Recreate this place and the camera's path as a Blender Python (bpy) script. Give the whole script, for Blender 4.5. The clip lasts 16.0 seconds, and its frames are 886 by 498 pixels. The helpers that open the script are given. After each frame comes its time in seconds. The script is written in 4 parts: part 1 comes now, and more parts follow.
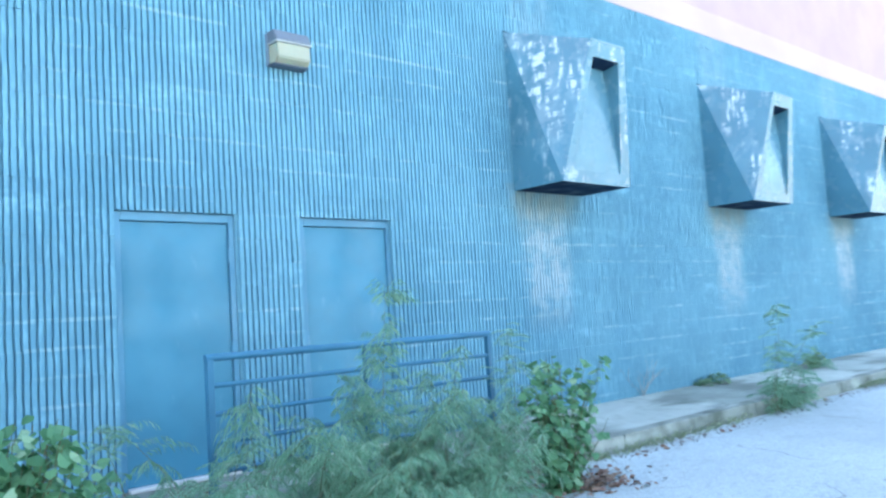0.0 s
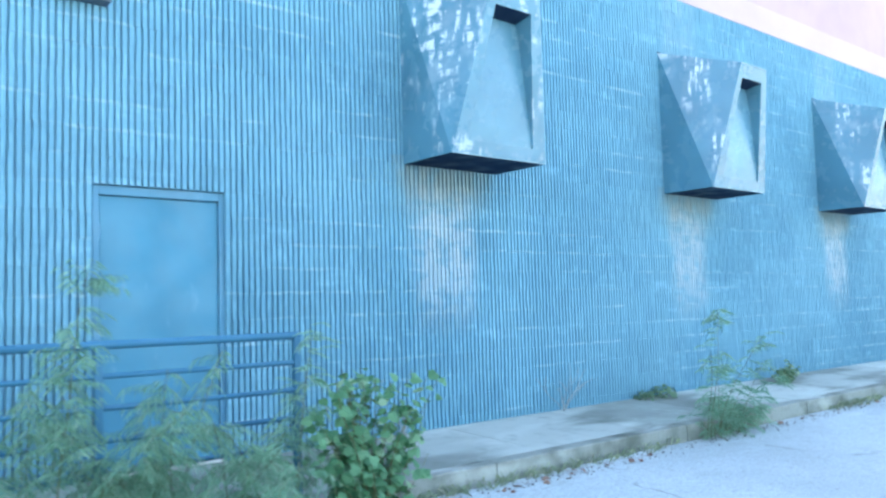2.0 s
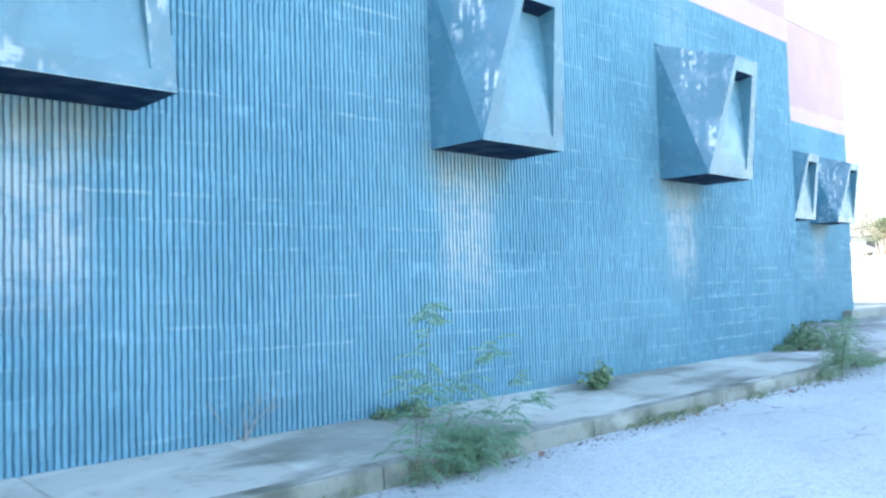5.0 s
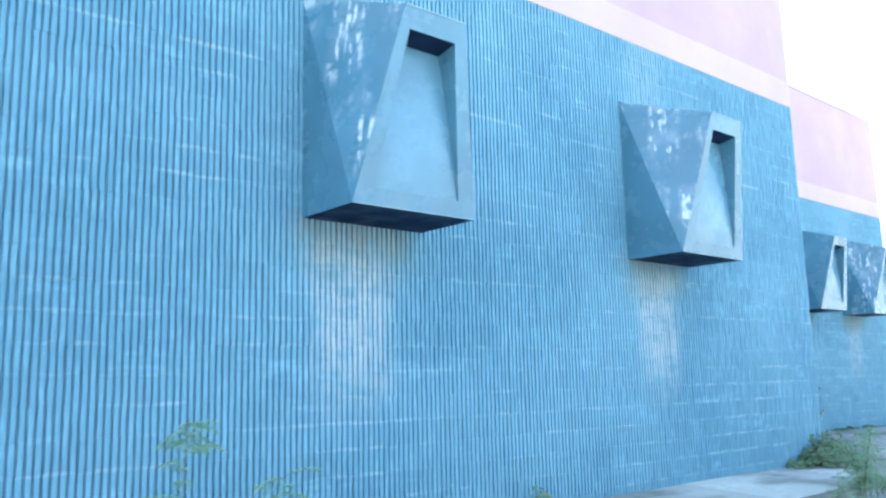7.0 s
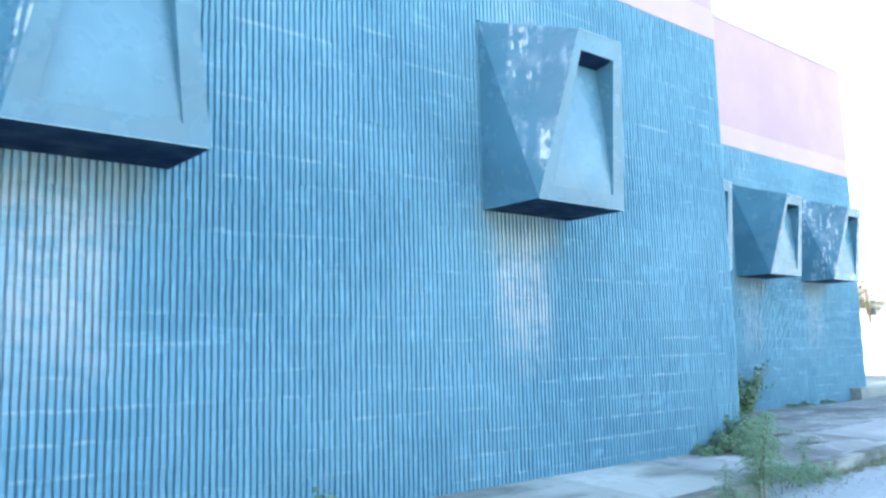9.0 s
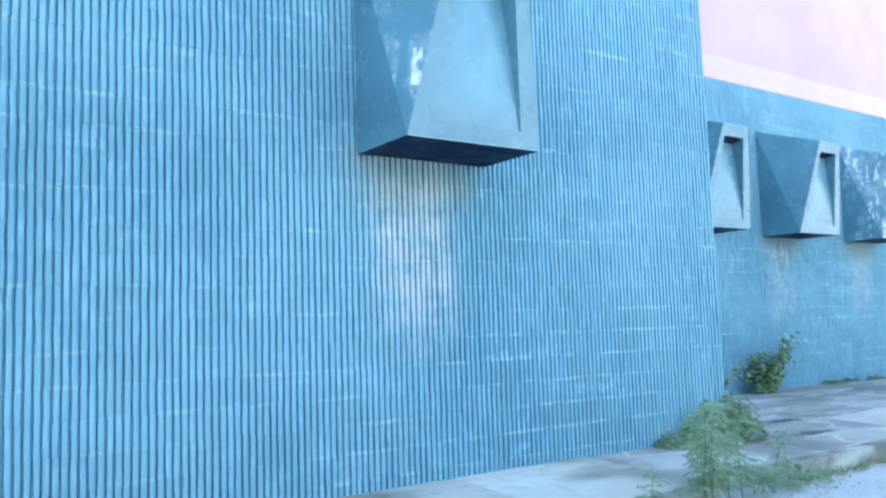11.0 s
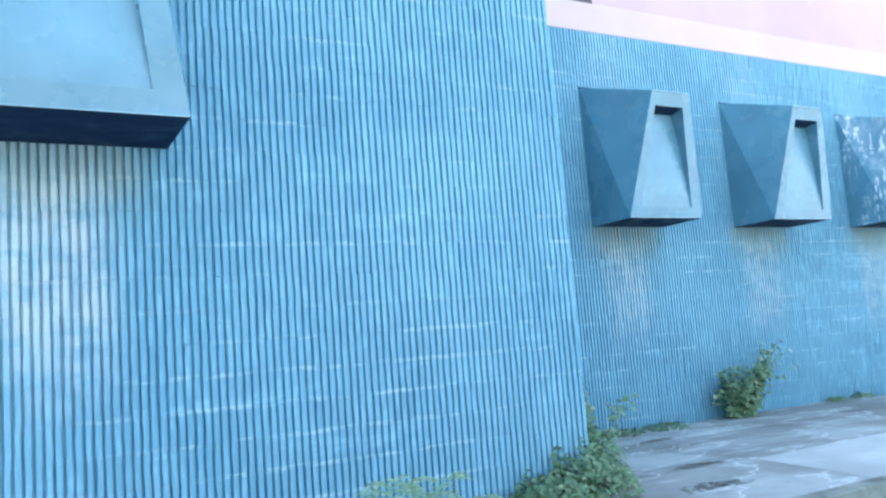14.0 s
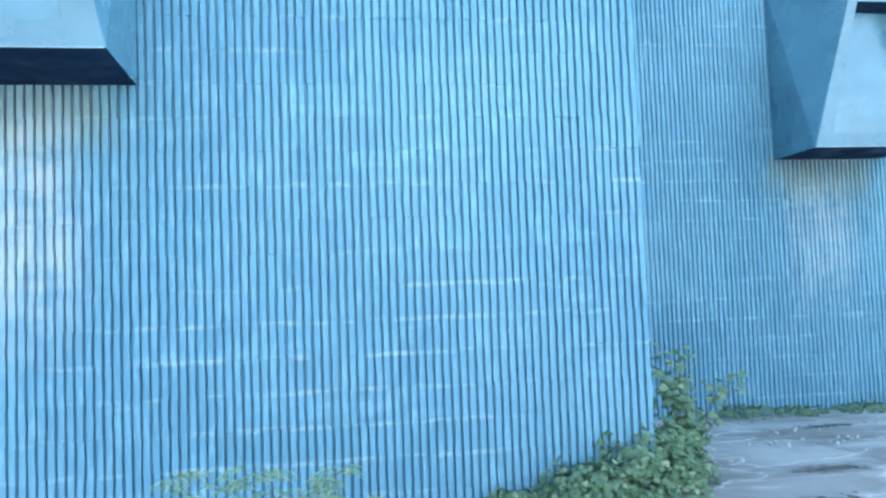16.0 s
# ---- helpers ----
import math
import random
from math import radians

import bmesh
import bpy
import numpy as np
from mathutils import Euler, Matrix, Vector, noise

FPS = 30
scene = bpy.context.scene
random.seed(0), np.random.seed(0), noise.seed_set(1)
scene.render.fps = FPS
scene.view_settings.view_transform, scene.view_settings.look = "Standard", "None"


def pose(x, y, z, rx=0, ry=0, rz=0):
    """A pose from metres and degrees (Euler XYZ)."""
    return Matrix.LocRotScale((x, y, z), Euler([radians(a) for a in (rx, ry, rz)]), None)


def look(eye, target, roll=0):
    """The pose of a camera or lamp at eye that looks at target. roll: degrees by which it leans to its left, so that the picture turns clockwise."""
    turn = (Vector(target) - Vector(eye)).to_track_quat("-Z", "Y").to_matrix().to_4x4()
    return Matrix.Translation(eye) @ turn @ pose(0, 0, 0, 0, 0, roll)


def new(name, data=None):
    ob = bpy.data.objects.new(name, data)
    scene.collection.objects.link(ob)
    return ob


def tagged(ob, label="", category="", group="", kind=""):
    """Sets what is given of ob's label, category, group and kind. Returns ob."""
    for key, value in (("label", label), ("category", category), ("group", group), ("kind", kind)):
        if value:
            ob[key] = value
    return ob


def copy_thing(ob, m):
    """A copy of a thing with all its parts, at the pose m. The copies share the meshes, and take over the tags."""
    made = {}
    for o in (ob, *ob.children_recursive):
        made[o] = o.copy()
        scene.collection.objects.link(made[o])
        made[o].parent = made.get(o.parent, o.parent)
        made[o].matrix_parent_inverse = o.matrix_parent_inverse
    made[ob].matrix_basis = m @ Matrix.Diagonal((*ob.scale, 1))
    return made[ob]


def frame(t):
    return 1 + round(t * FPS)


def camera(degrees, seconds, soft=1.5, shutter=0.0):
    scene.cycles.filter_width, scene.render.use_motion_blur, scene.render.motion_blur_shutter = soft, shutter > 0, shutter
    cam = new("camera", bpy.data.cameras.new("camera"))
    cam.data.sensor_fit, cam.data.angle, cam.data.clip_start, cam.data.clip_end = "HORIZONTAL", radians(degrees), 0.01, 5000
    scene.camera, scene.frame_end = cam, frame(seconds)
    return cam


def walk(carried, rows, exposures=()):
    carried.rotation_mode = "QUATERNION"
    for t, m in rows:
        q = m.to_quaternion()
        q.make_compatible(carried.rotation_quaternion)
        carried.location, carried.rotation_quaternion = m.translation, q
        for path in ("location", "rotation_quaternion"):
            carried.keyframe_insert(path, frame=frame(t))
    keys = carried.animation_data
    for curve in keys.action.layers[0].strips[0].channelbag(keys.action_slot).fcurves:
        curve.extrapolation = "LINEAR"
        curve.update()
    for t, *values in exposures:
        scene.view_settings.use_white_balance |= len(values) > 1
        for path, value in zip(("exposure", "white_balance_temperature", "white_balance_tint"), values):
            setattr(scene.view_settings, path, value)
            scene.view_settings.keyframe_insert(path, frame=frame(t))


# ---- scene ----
cam = camera(57.3, 16.0, soft=2.5, shutter=0.4)
PATH = [
    (0, (-1.1, -6.227, 1.146), (0.24, -4.752, 1.313), -3.7),
    (0.5, (-0.611, -6.239, 1.156), (0.599, -4.657, 1.333), -2.6),
    (1, (-0.091, -6.189, 1.152), (1.117, -4.616, 1.409), -0.7),
    (1.5, (0.489, -6.207, 1.147), (1.803, -4.723, 1.412), -2.8),
    (2, (1.005, -6.164, 1.139), (2.286, -4.636, 1.283), -1.7),
    (2.5, (1.592, -6.119, 1.188), (2.937, -4.648, 1.351), -2.2),
    (3, (2.156, -6.097, 1.183), (3.499, -4.618, 1.282), -2.0),
    (3.5, (2.746, -6.058, 1.123), (4.076, -4.58, 1.337), -2.5),
    (4, (3.311, -6.003, 1.158), (4.7, -4.579, 1.366), -1.2),
    (4.5, (3.852, -5.987, 1.136), (5.227, -4.542, 1.28), -2.6),
    (5, (4.413, -5.911, 1.163), (5.793, -4.467, 1.253), -1.6),
    (5.2, (4.641, -5.899, 1.148), (5.998, -4.443, 1.336), -1.4),
    (7.3, (6.997, -5.576, 1.231), (8.282, -4.079, 1.557), -1.4),
    (7.5, (7.263, -5.595, 1.242), (8.601, -4.137, 1.533), -3.0),
    (8, (7.817, -5.633, 1.206), (9.081, -4.108, 1.483), -2.3),
    (8.5, (8.398, -5.552, 1.213), (9.712, -4.075, 1.515), -0.9),
    (9, (8.969, -5.541, 1.2), (10.253, -4.028, 1.452), -1.4),
    (9.5, (9.539, -5.486, 1.17), (10.838, -3.977, 1.358), -1.1),
    (9.7, (9.785, -5.459, 1.182), (11.107, -3.974, 1.398), -1.2),
    (11.8, (11.972, -5.412, 1.192), (13.008, -3.712, 1.387), -2.3),
    (12, (12.192, -5.398, 1.166), (13.239, -3.711, 1.413), -2.3),
    (12.5, (12.763, -5.295, 1.218), (13.937, -3.69, 1.436), -1.8),
    (13, (13.313, -5.296, 1.203), (14.427, -3.648, 1.412), -3.0),
    (13.5, (13.815, -5.213, 1.186), (14.881, -3.537, 1.409), -1.8),
    (14, (14.407, -5.162, 1.159), (15.379, -3.43, 1.399), -4.6),
    (14.5, (14.911, -5.144, 1.155), (15.821, -3.369, 1.292), -3.3),
    (15, (15.423, -5.067, 1.19), (16.246, -3.247, 1.301), -4.4),
    (15.5, (15.962, -5.108, 1.174), (16.471, -3.178, 1.3), -2.8),
    (16, (16.385, -4.928, 1.2), (16.691, -2.955, 1.325), -2.2),
]
EXPOSURES = [(0.0, 2.86, 6600.0, 9.5), (5.0, 2.82, 6600.0, 11.5), (8.0, 2.75, 6600.0, 11.5), (12.0, 2.86, 6700.0, 11.5), (14.0, 2.92, 6750.0, 11.5), (16.0, 2.98, 6750.0, 11.5)]
walk(cam, [(t, look(eye, goal, roll)) for t, eye, goal, roll in PATH], exposures=EXPOSURES)


# ---- world, sun and exposure ----
world = bpy.data.worlds.new("sky")
scene.world = world
world.use_nodes = True
wt = world.node_tree
sky = wt.nodes.new("ShaderNodeTexSky")
sky.sky_type = "NISHITA"
sky.sun_disc = False
SUN_ELEVATION, SUN_TURN = 29.0, 30.0          # the sun stands behind the building
sky.sun_elevation, sky.sun_rotation = radians(SUN_ELEVATION), radians(-SUN_TURN)
sky.air_density, sky.dust_density = 1.0, 2.5
wt.links.new(sky.outputs["Color"], wt.nodes["Background"].inputs["Color"])
wt.nodes["Background"].inputs["Strength"].default_value = 0.15
sun_data = bpy.data.lights.new("sun", "SUN")
sun_data.energy, sun_data.angle, sun_data.color = 5.0, radians(0.5), (1.0, 0.95, 0.87)
sun_lamp = new("sun", sun_data)
_e, _a = radians(SUN_ELEVATION), radians(SUN_TURN)
SUN_WAY = Vector((-math.sin(_a) * math.cos(_e), math.cos(_a) * math.cos(_e), math.sin(_e)))
sun_lamp.matrix_world = look((-20, 40, 40), Vector((-20, 40, 40)) - SUN_WAY)

rng = np.random.default_rng(7)


# ---- materials ----
class Nodes:
    """Short hand for a node tree."""

    def __init__(self, name, rough=0.6, metal=0.0, spec=0.5):
        self.mat = bpy.data.materials.new(name)
        self.mat.use_nodes = True
        self.t = self.mat.node_tree
        self.b = self.t.nodes["Principled BSDF"]
        self.b.inputs["Roughness"].default_value = rough
        self.b.inputs["Metallic"].default_value = metal
        self.b.inputs["Specular IOR Level"].default_value = spec
        self._pos = None

    def put(self, socket, value):
        if isinstance(value, bpy.types.NodeSocket):
            self.t.links.new(value, socket)
        else:
            socket.default_value = value

    def pos(self):
        if self._pos is None:
            self._pos = self.t.nodes.new("ShaderNodeNewGeometry").outputs["Position"]
        return self._pos

    def axes(self):
        n = self.t.nodes.new("ShaderNodeSeparateXYZ")
        self.t.links.new(self.pos(), n.inputs[0])
        return n.outputs

    def math(self, op, a, b=0.0, c=0.0, clamp=False):
        n = self.t.nodes.new("ShaderNodeMath")
        n.operation, n.use_clamp = op, clamp
        for i, v in enumerate((a, b, c)):
            self.put(n.inputs[i], v)
        return n.outputs[0]

    def noise(self, scale, detail=3.0, stretch=(1, 1, 1), rough=0.55):
        m = self.t.nodes.new("ShaderNodeMapping")
        m.inputs["Scale"].default_value = stretch
        self.t.links.new(self.pos(), m.inputs["Vector"])
        n = self.t.nodes.new("ShaderNodeTexNoise")
        n.inputs["Scale"].default_value = scale
        n.inputs["Detail"].default_value = detail
        n.inputs["Roughness"].default_value = rough
        self.t.links.new(m.outputs[0], n.inputs["Vector"])
        return n.outputs["Fac"]

    def ramp(self, value, lo, hi, a=0.0, b=1.0):
        n = self.t.nodes.new("ShaderNodeMapRange")
        n.interpolation_type = "SMOOTHSTEP"
        for i, v in enumerate((value, lo, hi, a, b)):
            self.put(n.inputs[i], v)
        return n.outputs[0]

    def mix(self, fac, a, b, mode="MIX"):
        n = self.t.nodes.new("ShaderNodeMix")
        n.data_type, n.blend_type = "RGBA", mode
        self.put(n.inputs[0], fac)
        for i, v in ((6, a), (7, b)):
            self.put(n.inputs[i], (*v, 1) if isinstance(v, tuple) else v)
        return n.outputs[2]

    def piece(self):
        """A random number for each loose piece, be it an object or an island of a mesh."""
        o = self.t.nodes.new("ShaderNodeObjectInfo").outputs["Random"]
        g = self.t.nodes.new("ShaderNodeNewGeometry").outputs["Random Per Island"]
        return self.math("FRACT", self.math("ADD", o, g))

    def colour(self, value):
        self.put(self.b.inputs["Base Color"], (*value, 1) if isinstance(value, tuple) else value)

    def bump(self, height, strength, distance=0.01):
        n = self.t.nodes.new("ShaderNodeBump")
        n.inputs["Strength"].default_value = strength
        n.inputs["Distance"].default_value = distance
        self.put(n.inputs["Height"], height)
        self.t.links.new(n.outputs[0], self.b.inputs["Normal"])
        return self


COURSE, COURSE_0, RIB = 0.2057, 0.067, 0.0514
HOODS_FRONT = (5.68, 9.90, 14.15)              # left edges of the hoods on the front wall
HOODS_BACK = (21.19, 23.79, 26.46)             # and on the wall set back
HOOD_W = 1.22
X_SPLIT = 18.5                                  # the front wall ends and the recess begins


def block_paint(name, base, deep, stains):
    """Painted ribbed concrete block: drips, chalky joints and, under the hoods, lime and rust stains."""
    m = Nodes(name, rough=0.7, spec=0.2)
    x, y, z = m.axes()
    r = m.piece()
    col = m.mix(m.ramp(m.noise(0.55, 4), 0.3, 0.72), base, deep)
    col = m.mix(m.ramp(m.noise(7.0, 3, (1, 1, 0.12)), 0.52, 0.8, 0.0, 0.35), col, deep)
    col = m.mix(m.ramp(m.noise(3.2, 5, (1, 1, 0.3)), 0.56, 0.78, 0.0, 0.30), col, tuple(min(1, c * 1.35 + 0.05) for c in base))
    col = m.mix(m.ramp(m.noise(26, 4, (1, 1, 0.18)), 0.48, 0.72, 0.0, 0.4), col, tuple(min(1, c * 1.3 + 0.04) for c in base))
    hsv = m.t.nodes.new("ShaderNodeHueSaturation")
    m.put(hsv.inputs["Value"], m.math("ADD", 0.965, m.math("MULTIPLY", r, 0.07)))
    m.put(hsv.inputs["Color"], col)
    col = hsv.outputs[0]
    smudge = m.math("MULTIPLY", m.ramp(m.noise(1.7, 5, (0.5, 1, 2.4), 0.65), 0.53, 0.72), m.ramp(m.noise(14, 4, (1, 1, 0.6)), 0.35, 0.65))
    col = m.mix(m.math("MULTIPLY", smudge, 0.38), col, tuple(min(1, c * 1.5 + 0.10) for c in base))
    # chalky mortar joints, in patches
    f = m.math("FRACT", m.math("DIVIDE", m.math("SUBTRACT", z, COURSE_0 - COURSE / 2), COURSE))
    line = m.ramp(m.math("ABSOLUTE", m.math("SUBTRACT", f, 0.5)), 0.03, 0.11, 1.0, 0.0)
    patch = m.math("MULTIPLY", m.ramp(m.noise(0.9, 3, (0.9, 1, 2.2)), 0.43, 0.64), m.ramp(m.noise(6.0, 3, (1, 1, 3)), 0.42, 0.66))
    chalk = m.math("MULTIPLY", m.ramp(m.math("ABSOLUTE", m.math("SUBTRACT", x, 16.4)), 0.7, 1.4, 1.0, 0.0), m.ramp(m.math("ABSOLUTE", m.math("SUBTRACT", z, 0.68)), 0.40, 0.62, 1.0, 0.0))
    patch = m.math("MAXIMUM", patch, m.math("MULTIPLY", chalk, m.ramp(m.noise(7.0, 3, (1, 1, 3)), 0.44, 0.64)))
    high = m.math("MULTIPLY", m.ramp(m.math("ABSOLUTE", m.math("SUBTRACT", z, COURSE_0 + 18 * COURSE)), 0.05, 0.09, 1.0, 0.0), m.ramp(m.noise(1.1, 3, (1, 1, 0.2)), 0.44, 0.60))
    patch = m.math("MAXIMUM", patch, high)
    col = m.mix(m.math("MULTIPLY", line, m.math("MULTIPLY", patch, 0.32)), col, (0.56, 0.70, 0.71))
    spots = m.ramp(m.noise(38, 2), 0.72, 0.78, 0.0, 0.5)
    col = m.mix(m.math("MULTIPLY", spots, m.ramp(m.noise(1.3, 2), 0.5, 0.7)), col, (0.6, 0.68, 0.72))
    if stains:
        wobble = m.math("MULTIPLY", m.math("SUBTRACT", m.noise(2.2, 4, (1, 1, 0.5)), 0.5), 0.25)
        near = wide = None
        for left in HOODS_FRONT + HOODS_BACK:
            d = m.math("ABSOLUTE", m.math("SUBTRACT", m.math("ADD", x, wobble), left + 0.50))
            a = m.ramp(d, 0.20, 0.52, 1.0 if left < X_SPLIT else 0.6, 0.0)
            b = m.ramp(d, 0.45, 0.72, 1.0, 0.0)
            near = a if near is None else m.math("MAXIMUM", near, a)
            wide = b if wide is None else m.math("MAXIMUM", wide, b)
        tall = m.math("MULTIPLY", m.ramp(m.math("ADD", z, wobble), 0.75, 1.55), m.ramp(z, 2.2, 2.5, 1.0, 0.25))
        broken = m.math("MULTIPLY", m.ramp(m.noise(6, 4, (1.6, 1, 0.5)), 0.25, 0.68, 0.22, 0.55), m.ramp(m.noise(4.0, 4, (1.0, 1, 1.7), 0.65), 0.36, 0.56, 0.35, 1.0))
        lime = m.math("MULTIPLY", m.math("MULTIPLY", near, tall), broken)
        col = m.mix(lime, col, (0.57, 0.60, 0.58))
        under = m.math("MULTIPLY", wide, m.ramp(m.math("ADD", z, m.math("MULTIPLY", wobble, 0.6)), 1.95, 2.45))
        grime = m.math("MULTIPLY", m.math("MULTIPLY", under, m.ramp(z, 2.6, 2.62, 1.0, 0.0)), m.ramp(m.noise(9, 3, (1, 1, 0.4)), 0.25, 0.65, 0.15, 0.6))
        col = m.mix(grime, col, (0.24, 0.29, 0.25))
    m.colour(col)
    return m.bump(m.noise(120, 4), 0.5, 0.004).mat


TEAL = block_paint("teal_block_paint", (0.156, 0.350, 0.438), (0.104, 0.272, 0.362), True)


def stucco(name, base, deep):
    """Smooth painted render with faint weather marks."""
    m = Nodes(name, rough=0.8, spec=0.2)
    col = m.mix(m.ramp(m.noise(0.8, 5), 0.3, 0.7), base, deep)
    col = m.mix(m.ramp(m.noise(2.6, 4, (1, 1, 0.3)), 0.5, 0.8, 0.0, 0.4), col, deep)
    col = m.mix(m.ramp(m.noise(5.0, 4), 0.6, 0.8, 0.0, 0.3), col, tuple(min(1, c * 1.15) for c in base))
    m.colour(col)
    return m.bump(m.noise(70, 4), 0.35, 0.004).mat


CREAM = stucco("cream_stucco", (0.56, 0.425, 0.42), (0.51, 0.38, 0.38))
PINK = stucco("pink_stucco", (0.51, 0.365, 0.39), (0.46, 0.325, 0.35))


def painted_metal(name, base, rough, wear=(0.55, 0.62, 0.66), amount=0.5, streaks=0.0, spec=0.5, spread=0.5, gathered=False):
    m = Nodes(name, rough=rough, spec=spec)
    col = m.mix(m.ramp(m.noise(1.7, 3), 0.3, 0.7), base, tuple(c * 0.82 for c in base))
    col = m.mix(m.ramp(m.noise(9, 5, (1, 1, 0.35)), 0.62, 0.8, 0.0, amount), col, wear)
    if streaks:                                 # pale, broken vertical runs over the base colour
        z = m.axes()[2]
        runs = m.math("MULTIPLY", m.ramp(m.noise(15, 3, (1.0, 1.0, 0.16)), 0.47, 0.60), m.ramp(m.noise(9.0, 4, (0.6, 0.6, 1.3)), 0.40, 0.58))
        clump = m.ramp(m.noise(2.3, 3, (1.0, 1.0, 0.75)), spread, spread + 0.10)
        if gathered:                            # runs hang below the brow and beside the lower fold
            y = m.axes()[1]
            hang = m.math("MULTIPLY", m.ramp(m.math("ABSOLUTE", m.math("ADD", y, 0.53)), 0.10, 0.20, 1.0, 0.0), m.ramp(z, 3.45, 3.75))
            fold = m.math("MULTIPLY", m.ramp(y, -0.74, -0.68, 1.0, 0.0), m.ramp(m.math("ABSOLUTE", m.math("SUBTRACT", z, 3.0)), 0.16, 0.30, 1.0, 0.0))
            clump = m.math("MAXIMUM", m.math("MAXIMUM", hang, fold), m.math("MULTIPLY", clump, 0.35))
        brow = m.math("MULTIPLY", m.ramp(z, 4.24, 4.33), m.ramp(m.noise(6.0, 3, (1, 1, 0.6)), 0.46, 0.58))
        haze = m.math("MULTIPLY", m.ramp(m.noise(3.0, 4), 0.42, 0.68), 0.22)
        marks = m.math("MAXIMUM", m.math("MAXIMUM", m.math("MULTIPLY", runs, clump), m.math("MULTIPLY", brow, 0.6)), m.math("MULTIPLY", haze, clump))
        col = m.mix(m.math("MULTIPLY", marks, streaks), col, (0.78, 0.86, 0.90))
    m.colour(col)
    m.put(m.b.inputs["Roughness"], m.ramp(m.noise(3.5, 4), 0.3, 0.75, rough * 0.75, rough * 1.6))
    return m.bump(m.noise(14, 3), 0.04, 0.01).mat


HOOD_PAINT = painted_metal("hood_paint", (0.088, 0.242, 0.325), 0.22, amount=0.1)
HOOD_STREAKED = painted_metal("hood_streaked_paint", (0.088, 0.242, 0.325), 0.22, amount=0.1, streaks=0.8, spread=0.52, gathered=True)
HOOD_STREAKED_HEAVY = painted_metal("hood_heavy_streaked_paint", (0.097, 0.252, 0.335), 0.22, amount=0.15, streaks=0.75, spread=0.40)
HOOD_WORN_STREAKED = painted_metal("hood_worn_streaked_paint", (0.090, 0.245, 0.328), 0.22, amount=0.15, streaks=0.45, spread=0.48)
HOOD_PANEL = painted_metal("hood_panel_paint", (0.112, 0.268, 0.345), 0.27, amount=0.08)
HOOD_EDGE = painted_metal("hood_edge_paint", (0.30, 0.45, 0.50), 0.35, amount=0.6)
# near-black navy; on the soffit this colour stands in for deep shade
HOOD_DARK = painted_metal("hood_dark_navy", (0.010, 0.028, 0.062), 0.7, amount=0.0, spec=0.12)
DOOR_PAINT = painted_metal("door_paint", (0.05, 0.235, 0.34), 0.45, (0.18, 0.37, 0.50), 0.4)
FRAME_PAINT = painted_metal("door_frame_paint", (0.085, 0.27, 0.39), 0.42, amount=0.15)
RAIL_PAINT = painted_metal("rail_paint", (0.03, 0.165, 0.27), 0.5, amount=0.12)
STEEL = painted_metal("worn_steel", (0.42, 0.44, 0.46), 0.4, amount=0.2)


def concrete(name, base, dark, light, scale=1.0, pale_stretches=False, puddles=0.0):
    m = Nodes(name, rough=0.85, spec=0.25)
    r = m.piece()
    col = m.mix(m.ramp(m.noise(0.9 * scale, 5), 0.35, 0.68), base, dark)
    col = m.mix(m.ramp(m.noise(0.45 * scale, 3, (0.5, 1.6, 1)), 0.55, 0.66, 0.0, 0.6), col, light)
    if pale_stretches:                                  # paler over a stretch of x at each front hood
        x = m.math("ADD", m.axes()[0], m.math("MULTIPLY", m.math("SUBTRACT", m.noise(1.1, 4, (0.5, 2.2, 1)), 0.5), 2.2))
        for left in HOODS_FRONT:
            pale_part = m.ramp(m.math("ABSOLUTE", m.math("SUBTRACT", x, left + 0.95)), 0.55, 1.10, 1.0, 0.0)
            col = m.mix(m.math("MULTIPLY", pale_part, 0.72), col, light)
    col = m.mix(m.ramp(m.noise(6 * scale, 5), 0.5, 0.8, 0.0, 0.5), col, dark)
    col = m.mix(m.ramp(m.noise(90, 2), 0.55, 0.8, 0.0, 0.35), col, tuple(c * 0.5 for c in dark))
    tide = m.noise(0.75 * scale, 4, (0.7, 1.3, 1), 0.6)  # dried puddles: a dark bed with a pale rim
    col = m.mix(m.ramp(tide, 0.51, 0.57, 0.0, puddles), col, tuple(c * 0.8 for c in dark))
    col = m.mix(m.ramp(m.math("ABSOLUTE", m.math("SUBTRACT", tide, 0.50)), 0.003, 0.014, puddles, 0.0), col, light)
    hsv = m.t.nodes.new("ShaderNodeHueSaturation")
    m.put(hsv.inputs["Value"], m.math("ADD", 0.86, m.math("MULTIPLY", r, 0.28)))
    m.put(hsv.inputs["Color"], col)
    m.colour(hsv.outputs[0])
    return m.bump(m.noise(60, 5), 0.45, 0.006).mat


CONCRETE = concrete("weathered_concrete", (0.31, 0.345, 0.305), (0.185, 0.21, 0.18), (0.60, 0.645, 0.58), pale_stretches=True, puddles=0.12)
KERB = concrete("kerb_concrete", (0.30, 0.33, 0.29), (0.13, 0.15, 0.12), (0.63, 0.665, 0.60), 3.0)
PALE = concrete("pale_slab_concrete", (0.52, 0.56, 0.53), (0.38, 0.41, 0.39), (0.61, 0.645, 0.615), puddles=0.2)
APRON = concrete("stained_concrete", (0.37, 0.40, 0.375), (0.19, 0.21, 0.195), (0.60, 0.635, 0.60), 1.1, puddles=0.5)


